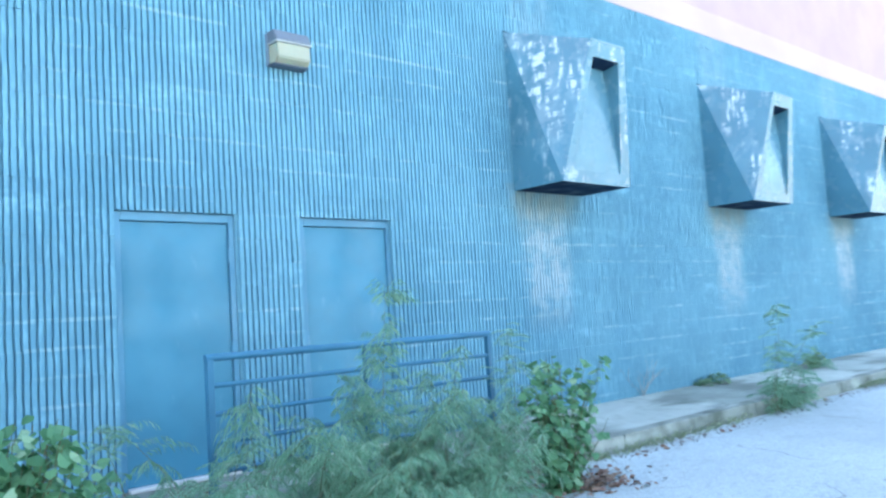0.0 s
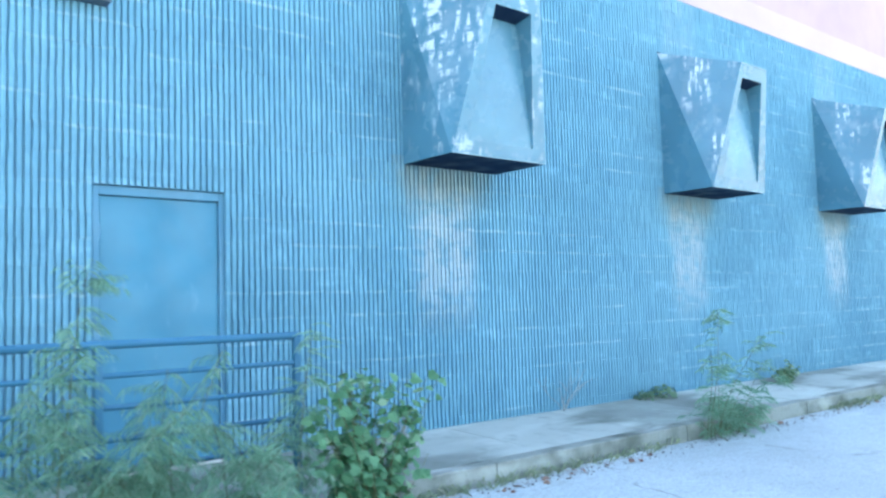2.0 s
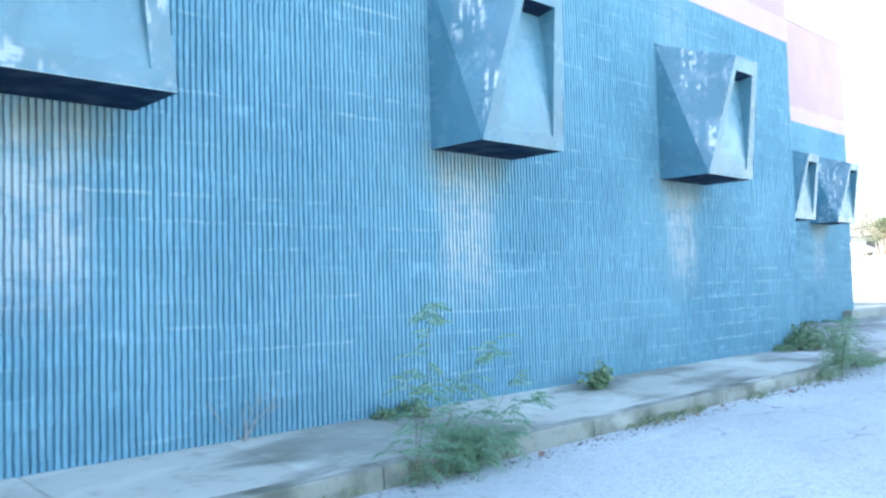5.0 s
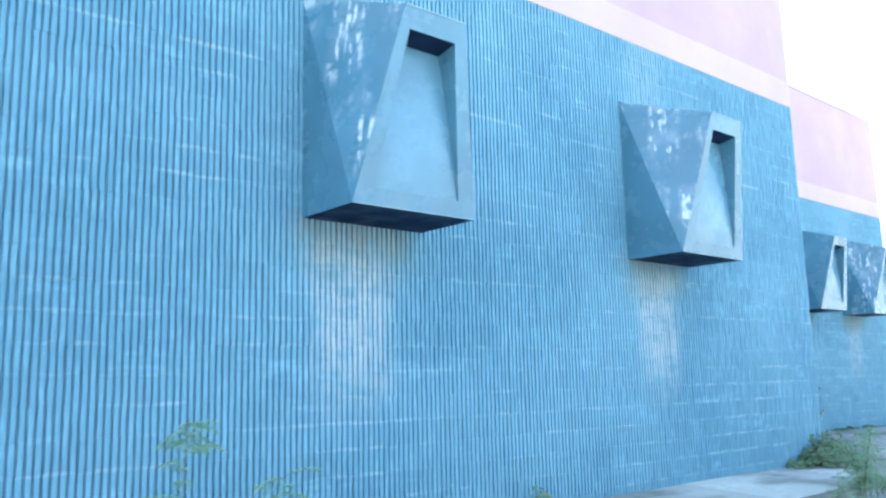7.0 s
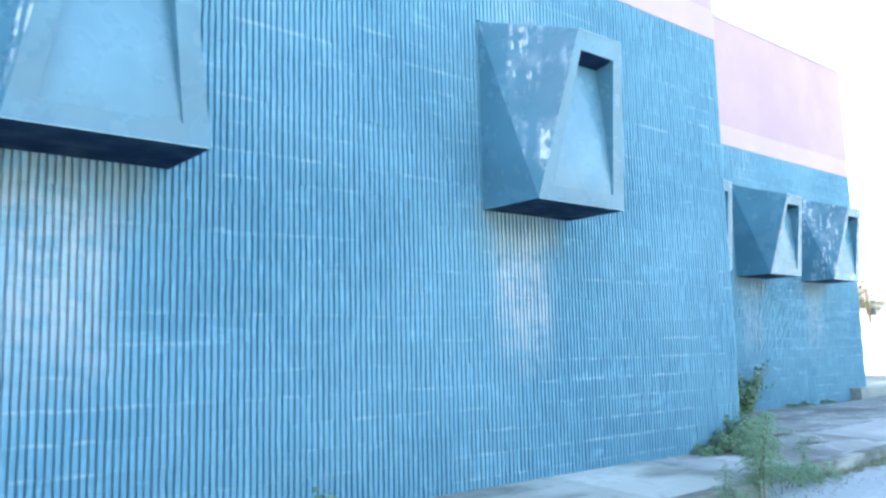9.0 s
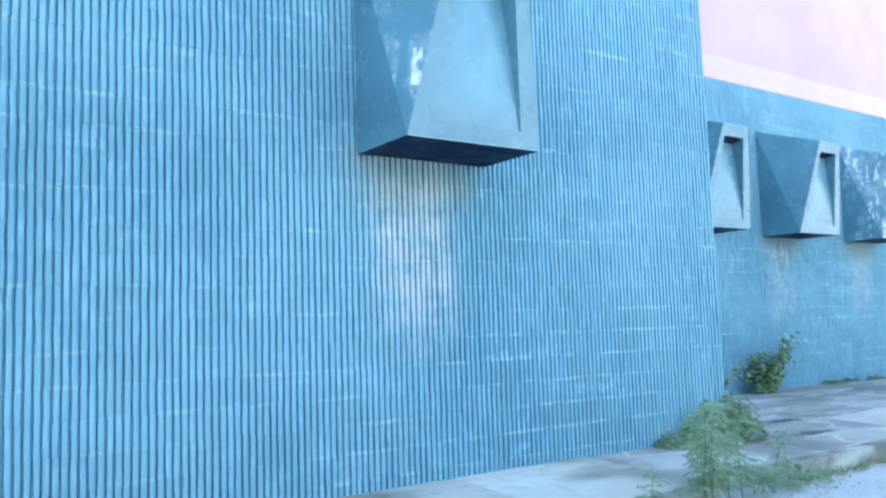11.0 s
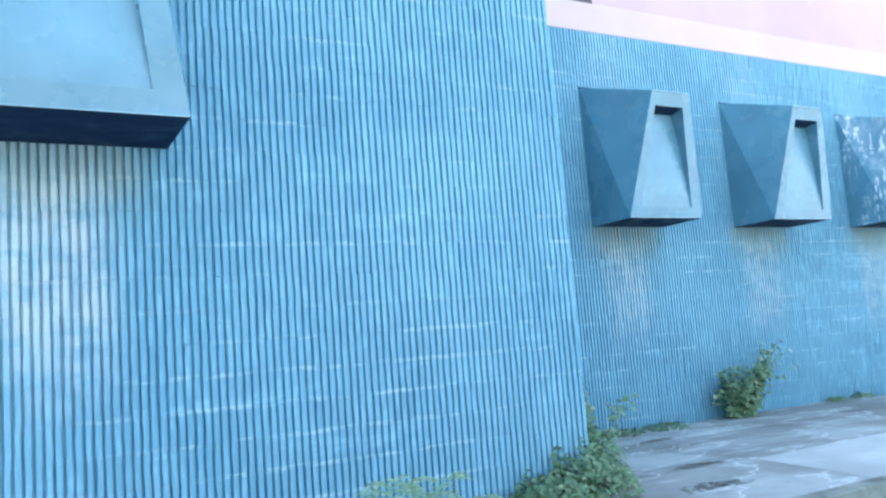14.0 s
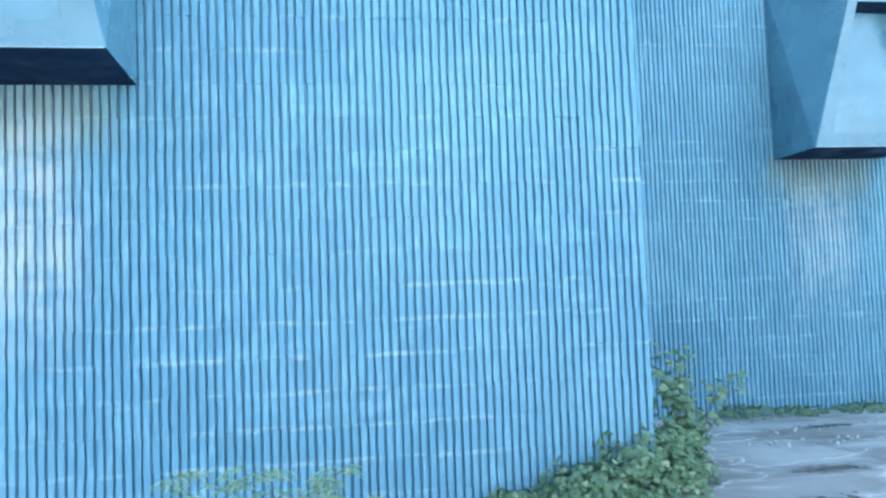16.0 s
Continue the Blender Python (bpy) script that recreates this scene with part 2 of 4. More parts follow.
def lot_surface():
    m = Nodes("pale_worn_asphalt", rough=0.9, spec=0.2)
    col = m.mix(m.ramp(m.noise(0.35, 5), 0.3, 0.7), (0.58, 0.665, 0.665), (0.43, 0.505, 0.505))
    col = m.mix(m.ramp(m.noise(1.1, 4, (0.3, 1.6, 1)), 0.55, 0.72, 0.0, 0.5), col, (0.67, 0.75, 0.745))
    v = m.t.nodes.new("ShaderNodeTexVoronoi")
    v.inputs["Scale"].default_value = 48
    m.t.links.new(m.pos(), v.inputs["Vector"])
    col = m.mix(m.ramp(v.outputs["Distance"], 0.2, 0.8, 0.0, 0.4), col, (0.26, 0.28, 0.29))
    col = m.mix(m.ramp(m.noise(22, 3), 0.56, 0.72, 0.0, 0.55), col, (0.26, 0.28, 0.27))
    col = m.mix(m.ramp(m.noise(2.6, 5, (1, 1.4, 1), 0.7), 0.54, 0.66, 0.0, 0.35), col, (0.36, 0.41, 0.40))
    c = m.t.nodes.new("ShaderNodeTexVoronoi")
    c.feature = "DISTANCE_TO_EDGE"
    c.inputs["Scale"].default_value = 0.55
    warp = m.t.nodes.new("ShaderNodeTexNoise")
    warp.inputs["Scale"].default_value = 1.6
    m.t.links.new(m.pos(), warp.inputs["Vector"])
    add = m.t.nodes.new("ShaderNodeVectorMath")
    m.t.links.new(m.pos(), add.inputs[0])
    m.t.links.new(warp.outputs["Color"], add.inputs[1])
    m.t.links.new(add.outputs[0], c.inputs["Vector"])
    crack = m.math("MULTIPLY", m.ramp(c.outputs["Distance"], 0.004, 0.014, 1.0, 0.0), m.ramp(m.noise(0.8, 2), 0.45, 0.6, 0.0, 0.6))
    col = m.mix(crack, col, (0.20, 0.21, 0.20))
    m.colour(col)
    return m.bump(m.math("MULTIPLY", v.outputs["Distance"], -1.0), 0.5, 0.008).mat


LOT = lot_surface()


def leaf(name, a, b, c, through_light=0.35):
    m = Nodes(name, rough=0.5, spec=0.4)
    g = m.t.nodes.new("ShaderNodeNewGeometry").outputs["Random Per Island"]
    col = m.mix(m.ramp(g, 0.0, 0.7), a, b)
    col = m.mix(m.ramp(g, 0.86, 0.97), col, c)
    m.colour(col)
    tr = m.t.nodes.new("ShaderNodeBsdfTranslucent")
    m.put(tr.inputs["Color"], col)
    mx = m.t.nodes.new("ShaderNodeMixShader")
    mx.inputs[0].default_value = through_light
    m.t.links.new(m.b.outputs[0], mx.inputs[1])
    m.t.links.new(tr.outputs[0], mx.inputs[2])
    m.t.links.new(mx.outputs[0], m.t.nodes["Material Output"].inputs["Surface"])
    return m.mat


def plain(name, base, rough=0.7, metal=0.0, vary=0.25, scale=8):
    m = Nodes(name, rough=rough, metal=metal)
    m.colour(m.mix(m.noise(scale, 4), base, tuple(c * (1 - vary) for c in base)))
    return m.mat


FEATHER = leaf("feathery_leaves", (0.17, 0.36, 0.23), (0.27, 0.47, 0.33), (0.40, 0.55, 0.42), 0.45)
FEATHER_PALE = leaf("pale_feathery_leaves", (0.23, 0.40, 0.25), (0.33, 0.49, 0.34), (0.43, 0.55, 0.42), 0.45)
BROAD = leaf("broad_leaves", (0.06, 0.19, 0.085), (0.14, 0.32, 0.16), (0.32, 0.49, 0.30))
VINE = leaf("vine_leaves", (0.10, 0.20, 0.11), (0.175, 0.30, 0.165), (0.34, 0.43, 0.26))
GRASS = leaf("grass_blades", (0.24, 0.31, 0.20), (0.34, 0.41, 0.27), (0.46, 0.47, 0.36), 0.4)
TREE_LEAF = leaf("tree_leaves", (0.05, 0.075, 0.04), (0.09, 0.115, 0.06), (0.15, 0.15, 0.08), 0.12)
STEM = plain("green_stem", (0.13, 0.15, 0.07))
DRY = plain("dry_stem", (0.34, 0.37, 0.35))
BARK = plain("bark", (0.16, 0.12, 0.09), 0.9, vary=0.5)
LITTER = leaf("dry_leaf_litter", (0.20, 0.11, 0.08), (0.30, 0.19, 0.13), (0.36, 0.28, 0.2), 0.1)


# ---- building helpers ----
def mesh_of(name, verts, faces, mats, smooth=False, index=None):
    me = bpy.data.meshes.new(name)
    me.from_pydata(verts, [], faces)
    for m in (mats if isinstance(mats, (list, tuple)) else [mats]):
        me.materials.append(m)
    if index is not None:
        me.polygons.foreach_set("material_index", index)
    if smooth:
        me.polygons.foreach_set("use_smooth", [True] * len(me.polygons))
    me.update()
    return me


def thing(name, label, category, at=(0, 0, 0), turn=0.0, group="", kind=""):
    ob = new(name)
    ob.empty_display_size = 0.1
    ob.matrix_basis = pose(*at, 0, 0, turn)
    return tagged(ob, label, category, group, kind)


def part(name, bm, material, parent, label="", smooth=False):
    """Links a bmesh, or a finished mesh, as one object under a thing or a part."""
    if isinstance(bm, bpy.types.Mesh):
        me = bm
    else:
        bmesh.ops.recalc_face_normals(bm, faces=bm.faces[:])
        me = bpy.data.meshes.new(name)
        bm.to_mesh(me)
        bm.free()
        me.materials.append(material)
        if smooth:
            me.polygons.foreach_set("use_smooth", [True] * len(me.polygons))
    ob = new(name, me)
    ob.parent = parent
    if label:
        tagged(ob, label)
    return ob


def box(lo, hi, bevel=0.0, segments=1):
    bm = bmesh.new()
    bmesh.ops.create_cube(bm, size=1)
    for v in bm.verts:
        v.co = Vector([lo[i] + (v.co[i] + 0.5) * (hi[i] - lo[i]) for i in range(3)])
    if bevel:
        bmesh.ops.bevel(bm, geom=bm.edges[:], offset=bevel, segments=segments, affect="EDGES")
    return bm


def structure(name, bm, material, label, smooth=False):
    return tagged(part(name, bm, material, None, smooth=smooth), label, name.split("_")[0], kind="structure")


def tube(bm, a, b, r0, r1=None, sides=8):
    """A straight round bar from a to b."""
    a, b = Vector(a), Vector(b)
    r1 = r0 if r1 is None else r1
    q = (b - a).to_track_quat("Z", "Y")
    rings = []
    for p, r in ((a, r0), (b, r1)):
        rings.append([bm.verts.new(p + q @ Vector((r * math.cos(k * math.tau / sides), r * math.sin(k * math.tau / sides), 0))) for k in range(sides)])
    for k in range(sides):
        bm.faces.new((rings[0][k], rings[0][(k + 1) % sides], rings[1][(k + 1) % sides], rings[1][k]))
    bm.faces.new(rings[0][::-1])
    bm.faces.new(rings[1])
    return bm


# ---- ground, road and pavements ----
# X0 is out of view, lengthened so the building shades the ground on the left
X0, X1, Y1 = -24.0, 18.45, 2.97                 # the front wall's ends; the wall set back
X2 = 29.3
ROAD_Z = -0.25


def rise(x):
    """How far the land has risen beyond the building's end."""
    knots = ((40, 0.0), (62, 1.05), (96, 3.3), (150, 4.2), (400, 5.0))
    return float(np.interp(x, [k[0] for k in knots], [k[1] for k in knots]))


def lot_mesh():
    """One sheet to the horizon, finer and slightly uneven near the walk."""
    xs = np.unique(np.concatenate([np.linspace(-1500, -12, 8), np.arange(-12, 44, 0.5), np.arange(44, 130, 2.0), np.linspace(130, 1500, 14)]))
    ys = np.unique(np.concatenate([np.linspace(-1500, -14, 8), np.arange(-14, 6, 0.5), np.linspace(6, 1500, 12)]))
    verts = []
    for yv in ys:
        for xv in xs:
            near = -12 < xv < 44 and -14 < yv < 6
            dz = 0.018 * noise.noise(Vector((xv * 0.5, yv * 0.5, 3))) if near else 0.0
            verts.append((float(xv), float(yv), ROAD_Z + dz + rise(xv)))
    nx = len(xs)
    faces = [(j * nx + i, j * nx + i + 1, (j + 1) * nx + i + 1, (j + 1) * nx + i) for j in range(len(ys) - 1) for i in range(nx - 1)]
    return mesh_of("ground", verts, faces, LOT, True)


tagged(new("ground", lot_mesh()), "pale worn asphalt parking lot with fine gravel", "ground", kind="structure")

pavement = thing("pavement", "grey cast concrete walk slabs along the blue wall", "pavement", kind="structure")
apron = thing("pavement", "stained grey concrete apron before the recessed wall", "pavement", kind="structure")
kerb_line = thing("kerb", "chipped grey concrete kerb beside the parking lot", "kerb", kind="structure")


def slab(parent, x0, x1, y0, y1, zf, material, name="slab", joint=0.008, label=""):
    """A cast slab with a worn, rounded upper edge; zf gives the height of its top."""
    g, b = joint / 2, 0.008
    pts = []
    for inset, drop in ((0, b), (b, 0)):
        for px, py in ((x0 + g + inset, y0 + g + inset), (x1 - g - inset, y0 + g + inset), (x1 - g - inset, y1 - g - inset), (x0 + g + inset, y1 - g - inset)):
            pts.append((px, py, zf(px, py) - drop))
    base = [(p[0], p[1], ROAD_Z - 0.08) for p in pts[:4]]
    faces = [(4, 5, 6, 7)]
    for k in range(4):
        n = (k + 1) % 4
        faces += [(k, n, 4 + n, 4 + k), (8 + k, 8 + n, n, k)]
    me = mesh_of(name, pts + base, faces, material)
    return part(name, me, None, parent, label)


def walk_z(x, y):
    return -0.02 + 0.052 * y


def apron_z(x, y):
    return -0.035 + (0.05 * y if y < 0 else -0.022 * y)


KERB_Y = -1.45
for k in range(13):                             # the walk before the front wall
    a, b = -2.75 + k * 1.475, -2.75 + (k + 1) * 1.475
    slab(pavement, a, b, KERB_Y + 0.16, 0.04, walk_z, CONCRETE)
x = -2.75
for k in range(9):                              # its kerb, in lengths
    b = min(x + (2.0, 2.0, 1.9, 2.3, 2.6, 2.47, 2.4, 2.2, 1.31)[k], 16.43)
    slab(kerb_line, x, b, KERB_Y, KERB_Y + 0.16, lambda px, py: walk_z(px, py) + 0.004, KERB, "kerb_stone", 0.014)
    x = b
for i, (a, b) in enumerate(((16.43, 18.48), (18.48, 20.3), (20.3, 22.3), (22.3, 24.3), (24.3, 26.3), (26.3, 28.3), (28.3, 30.3), (30.3, 33.0))):
    for j, (c, d) in enumerate(((-1.12, 0.0), (0.0, 1.5), (1.5, 2.6 if b > 28 else 3.02))):
        if i == 0 and j > 0:
            continue
        slab(apron, a, b, c, d, apron_z, PALE if (i, j) in ((2, 0), (3, 0), (5, 1)) else APRON, label="paler patch of concrete" if (i, j) in ((2, 0), (3, 0), (5, 1)) else "")
for a, b in ((17.75, 20.3), (20.3, 22.8), (22.8, 25.3), (25.3, 27.8), (27.8, 30.3), (30.3, 33.0)):
    slab(kerb_line, a, b, -1.28, -1.12, lambda px, py: apron_z(px, py) + 0.004, KERB, "kerb_stone", 0.014)
platform = thing("platform", "low raised concrete platform at the building's end", "platform", kind="structure")
slab(platform, 28.4, 33.0, 2.68, 12.0, lambda px, py: 0.14, CONCRETE)
slab(platform, 33.0, 38.5, 2.62, 12.0, lambda px, py: 0.14, CONCRETE)

# ---- the building: backing walls, roof ----
TOP = 7.98
DOORS = ((1.18, 2.19), (2.83, 3.87))
DOOR_H = COURSE_0 + 10 * COURSE
GROOVE = 0.035                                  # depth of the grooves between the ribs


def wall_with_doors():
    """The front wall behind its ribs, with two door openings through it."""
    bm = bmesh.new()
    edges = [X0, DOORS[0][0], DOORS[0][1], DOORS[1][0], DOORS[1][1], X1 - 0.02]
    for k in range(5):
        z0 = DOOR_H if k in (1, 3) else -0.4
        piece = box((edges[k], 0.0, z0), (edges[k + 1], 0.30, TOP - 0.1))
        me = bpy.data.meshes.new("tmp")
        piece.to_mesh(me)
        piece.free()
        bm.from_mesh(me)
        bpy.data.meshes.remove(me)
    return bm


wall_front = structure("wall_front", wall_with_doors(), TEAL, "teal painted ribbed concrete block wall")
wall_back = structure("wall_back", box((X1 - 0.32, Y1, -0.4), (X2 - 0.01, Y1 + 0.3, TOP - 0.1)), TEAL, "teal painted ribbed block wall, set back")
structure("wall_return", box((X1 - 0.32, 0.31, -0.4), (X1 - 0.02, Y1 - 0.01, TOP - 0.1)), TEAL, "teal painted block wall between the facades")
structure("wall_east", box((X2 - 0.31, Y1 + 0.31, -0.4), (X2 - 0.01, 22.0, TOP - 0.1)), PINK, "pink and teal painted side wall")
structure("wall_west", box((X0, 0.31, -0.4), (X0 + 0.3, 22.0, TOP - 0.1)), PINK, "painted block side wall")
structure("wall_north", box((X0, 22.01, -0.4), (X2, 22.3, TOP - 0.1)), PINK, "painted block rear wall")
FELT = plain("roof_felt", (0.25, 0.25, 0.25))
structure("roof_west", box((X0 + 0.3, 0.3, TOP - 0.7), (X1 - 0.33, 22.0, TOP - 0.5)), FELT, "flat grey felt roof behind the parapet")
structure("roof_east", box((X1 - 0.32, Y1 + 0.31, TOP - 0.7), (X2 - 0.32, 22.0, TOP - 0.5)), FELT, "flat grey felt roof behind the recessed parapet")
CAP = plain("coping_metal", (0.56, 0.42, 0.44), 0.45)
structure("trim_front", box((X0, -GROOVE - 0.012, TOP - 0.1), (X1 + 0.012, 0.32, TOP), 0.006), CAP, "pink metal coping on the parapet")
structure("trim_back", box((X1 + 0.012, Y1 - GROOVE - 0.012, TOP - 0.1), (X2 + 0.012, Y1 + 0.32, TOP), 0.006), CAP, "pink metal coping on the recessed parapet")


BAND_0, BAND_1 = COURSE_0 + 25 * COURSE, COURSE_0 + 27 * COURSE
structure("band_front", box((X0, -0.040, BAND_0), (X1 + 0.010, -0.001, BAND_1), 0.006), CREAM, "cream painted stucco band on the wall")
structure("band_back", box((X1 + 0.011, Y1 - 0.040, BAND_0), (X2 + 0.010, Y1 - 0.001, BAND_1), 0.006), CREAM, "cream painted stucco band on the recessed wall")
structure("wall_upper_front", box((X0, -0.030, BAND_1 + 0.001), (X1, -0.001, TOP - 0.101), 0.004), PINK, "pink painted stucco upper wall")
structure("wall_upper_back", box((21.58, Y1 - 0.030, BAND_1 + 0.001), (X2, Y1 - 0.001, TOP - 0.101), 0.004), PINK, "pink painted stucco upper wall, set back")
structure("wall_upper_recess", box((X1 - 0.01, Y1 - 0.012, BAND_1 + 0.001), (21.57, Y1 - 0.001, TOP - 0.101)), plain("dark_sheet", (0.09, 0.06, 0.075), 0.6), "dark maroon sheet strip beside the pink wall")

# ---- doors ----
def steel_door(n, x0, x1, hinge_right):
    d = thing("door_%d" % n, "closed blue painted steel door with worn paint", "door", (x0, 0, 0), kind="structure")
    w, h, f = x1 - x0, DOOR_H, 0.052
    fb = box((0.004, 0.006, -0.01), (f, 0.16, h - 0.004), 0.004)
    part("door_frame", fb, FRAME_PAINT, d)
    part("door_frame", box((w - f, 0.006, -0.01), (w - 0.004, 0.16, h - 0.004), 0.004), FRAME_PAINT, d)
    part("door_frame", box((f, 0.006, h - 0.075), (w - f, 0.16, h - 0.004), 0.004), FRAME_PAINT, d)
    part("door_leaf", box((f + 0.005, 0.030, 0.012), (w - f - 0.005, 0.075, h - 0.080), 0.003), DOOR_PAINT, d)
    part("threshold", box((f, -0.05, -0.02), (w - f, 0.12, 0.010), 0.004), plain("worn_aluminium", (0.72, 0.72, 0.70), 0.45, 0.0), d, "pale worn metal threshold")
    hx = w - f if hinge_right else f
    for hz in (0.25, 1.0, 1.78):
        bm = tube(bmesh.new(), (hx, 0.018, hz - 0.06), (hx, 0.018, hz + 0.06), 0.013)
        part("hinge", bm, FRAME_PAINT, d, smooth=False)
    return d


steel_door(1, *DOORS[0], True)
steel_door(2, *DOORS[1], False)


# ---- window hoods ----
def window_hood(at, skin, flank):
    """A folded sheet-metal hood: deep and narrow above, wide and shallow below, with a recessed panel."""
    w, h, ht, d0, d1, side = HOOD_W, 1.86, 1.535, 0.715, 1.0, 0.305
    hood = thing("window_hood", "blue-grey painted folded metal window hood with recessed panel", "window hood", at, group="hoods along the wall")

    def front(s, inset):
        """Left and right points of the front at height s (0 to 1), drawn in by inset."""
        y, z = -d0 - (d1 - d0) * s, ht * s
        return Vector((side * s + inset, y, z)), Vector((w - side * s - inset, y, z))

    (E, F), (Hh, G) = front(0, 0), front(1, 0)
    A, B, C, D = Vector((0, 0, 0)), Vector((w, 0, 0)), Vector((w, 0, h)), Vector((0, 0, h))
    i0, i1 = front(0.085, 0.155), front(0.885, 0.095)
    i0[1].x, i1[1].x = i0[1].x - 0.02, i1[1].x - 0.03
    bm = bmesh.new()
    v = {k: bm.verts.new(p) for k, p in dict(A=A, B=B, C=C, D=D, E=E, F=F, G=G, H=Hh, a=i0[0], b=i0[1], c=i1[1], d=i1[0]).items()}
    for f in ("ADE", "BFC", "CFG", "DCGH", "EabF", "FbcG", "GcdH", "HdaE"):
        bm.faces.new([v[k] for k in f])
    bmesh.ops.bevel(bm, geom=[e for e in bm.edges if len(e.link_faces) == 2 and e.calc_face_angle(0) > 0.3], offset=0.006, segments=2, affect="EDGES")
    part("body", bm, skin, hood)
    bm = bmesh.new()
    tri = [bm.verts.new(p) for p in (D, Hh, E)]
    inner = [bm.verts.new(p + Vector((0.012, 0.006, 0))) for p in (D, Hh, E)]
    bm.faces.new(tri)
    bm.faces.new(inner[::-1])
    for k in range(3):
        bm.faces.new((tri[k], inner[k], inner[(k + 1) % 3], tri[(k + 1) % 3]))
    part("side_panel", bm, flank, hood, "" if flank == HOOD_PAINT else "blue paint with pale runs")
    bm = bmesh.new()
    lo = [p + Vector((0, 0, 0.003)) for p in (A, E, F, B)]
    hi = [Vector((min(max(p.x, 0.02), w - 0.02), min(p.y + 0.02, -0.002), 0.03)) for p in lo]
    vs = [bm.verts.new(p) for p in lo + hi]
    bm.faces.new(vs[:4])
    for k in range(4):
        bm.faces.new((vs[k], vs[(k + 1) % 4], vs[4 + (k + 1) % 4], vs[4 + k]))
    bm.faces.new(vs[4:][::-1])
    part("underside", bm, HOOD_DARK, hood, "dark navy underside")
    # the panel curves in towards its top
    back, steps = 0.21, 8
    rows = []
    for k in range(steps + 1):
        u = k / steps
        sink = Vector((0, 0.012 + (back - 0.012) * u ** 1.25, -0.04 * u ** 1.25))
        rows.append([i0[n].lerp(i1[n], u) + sink for n in (0, 1)])
    pb, pt = rows[0], rows[-1]
    bm = bmesh.new()
    skin_in = [[bm.verts.new(p) for p in r] for r in rows]
    skin_out = [[bm.verts.new(p + Vector((0, 0.02, 0))) for p in r] for r in rows]
    for k in range(steps):
        (a, b), (d, c) = skin_in[k], skin_in[k + 1]
        (e, f), (h2, g) = skin_out[k], skin_out[k + 1]
        for quad in ((a, b, c, d), (h2, g, f, e), (a, d, h2, e), (c, b, f, g)):
            bm.faces.new(quad)
    bm.faces.new((skin_in[0][1], skin_in[0][0], skin_out[0][0], skin_out[0][1]))
    bm.faces.new((skin_in[-1][0], skin_in[-1][1], skin_out[-1][1], skin_out[-1][0]))
    part("panel", bm, HOOD_PANEL, hood, "pale blue-grey recessed panel curving in")
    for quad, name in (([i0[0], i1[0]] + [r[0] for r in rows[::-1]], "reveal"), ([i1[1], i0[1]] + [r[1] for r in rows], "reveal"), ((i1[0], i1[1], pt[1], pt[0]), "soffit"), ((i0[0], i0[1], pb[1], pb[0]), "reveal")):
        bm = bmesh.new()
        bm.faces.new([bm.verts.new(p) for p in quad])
        # the soffit's shade is put into its colour, darker than the reveals
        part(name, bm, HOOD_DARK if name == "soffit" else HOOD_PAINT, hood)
    for p, q in ((Hh, G), (E, F)):               # paint worn pale along the front folds
        bm = tube(bmesh.new(), p + Vector((0.01, -0.001, 0.001)), q + Vector((-0.01, -0.001, 0.001)), 0.007 if p is Hh else 0.004, sides=6)
        part("fold", bm, HOOD_EDGE, hood, "pale worn edge")
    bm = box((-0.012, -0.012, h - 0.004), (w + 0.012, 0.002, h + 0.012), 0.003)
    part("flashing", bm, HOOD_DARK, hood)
    return hood


HOOD_Z = 2.52
heavy_streaked_hood = window_hood((HOODS_FRONT[0], -GROOVE, HOOD_Z), HOOD_WORN_STREAKED, HOOD_STREAKED_HEAVY)
streaked_hood = window_hood((HOODS_FRONT[1], -GROOVE, HOOD_Z), HOOD_PAINT, HOOD_STREAKED)
copy_thing(streaked_hood, pose(HOODS_FRONT[2], -GROOVE, HOOD_Z))
clean_hood = window_hood((HOODS_BACK[0], Y1 - GROOVE, HOOD_Z + 0.02), HOOD_PAINT, HOOD_PAINT)
copy_thing(clean_hood, pose(HOODS_BACK[1], Y1 - GROOVE, HOOD_Z + 0.02))
copy_thing(heavy_streaked_hood, pose(HOODS_BACK[2], Y1 - GROOVE, HOOD_Z + 0.02))


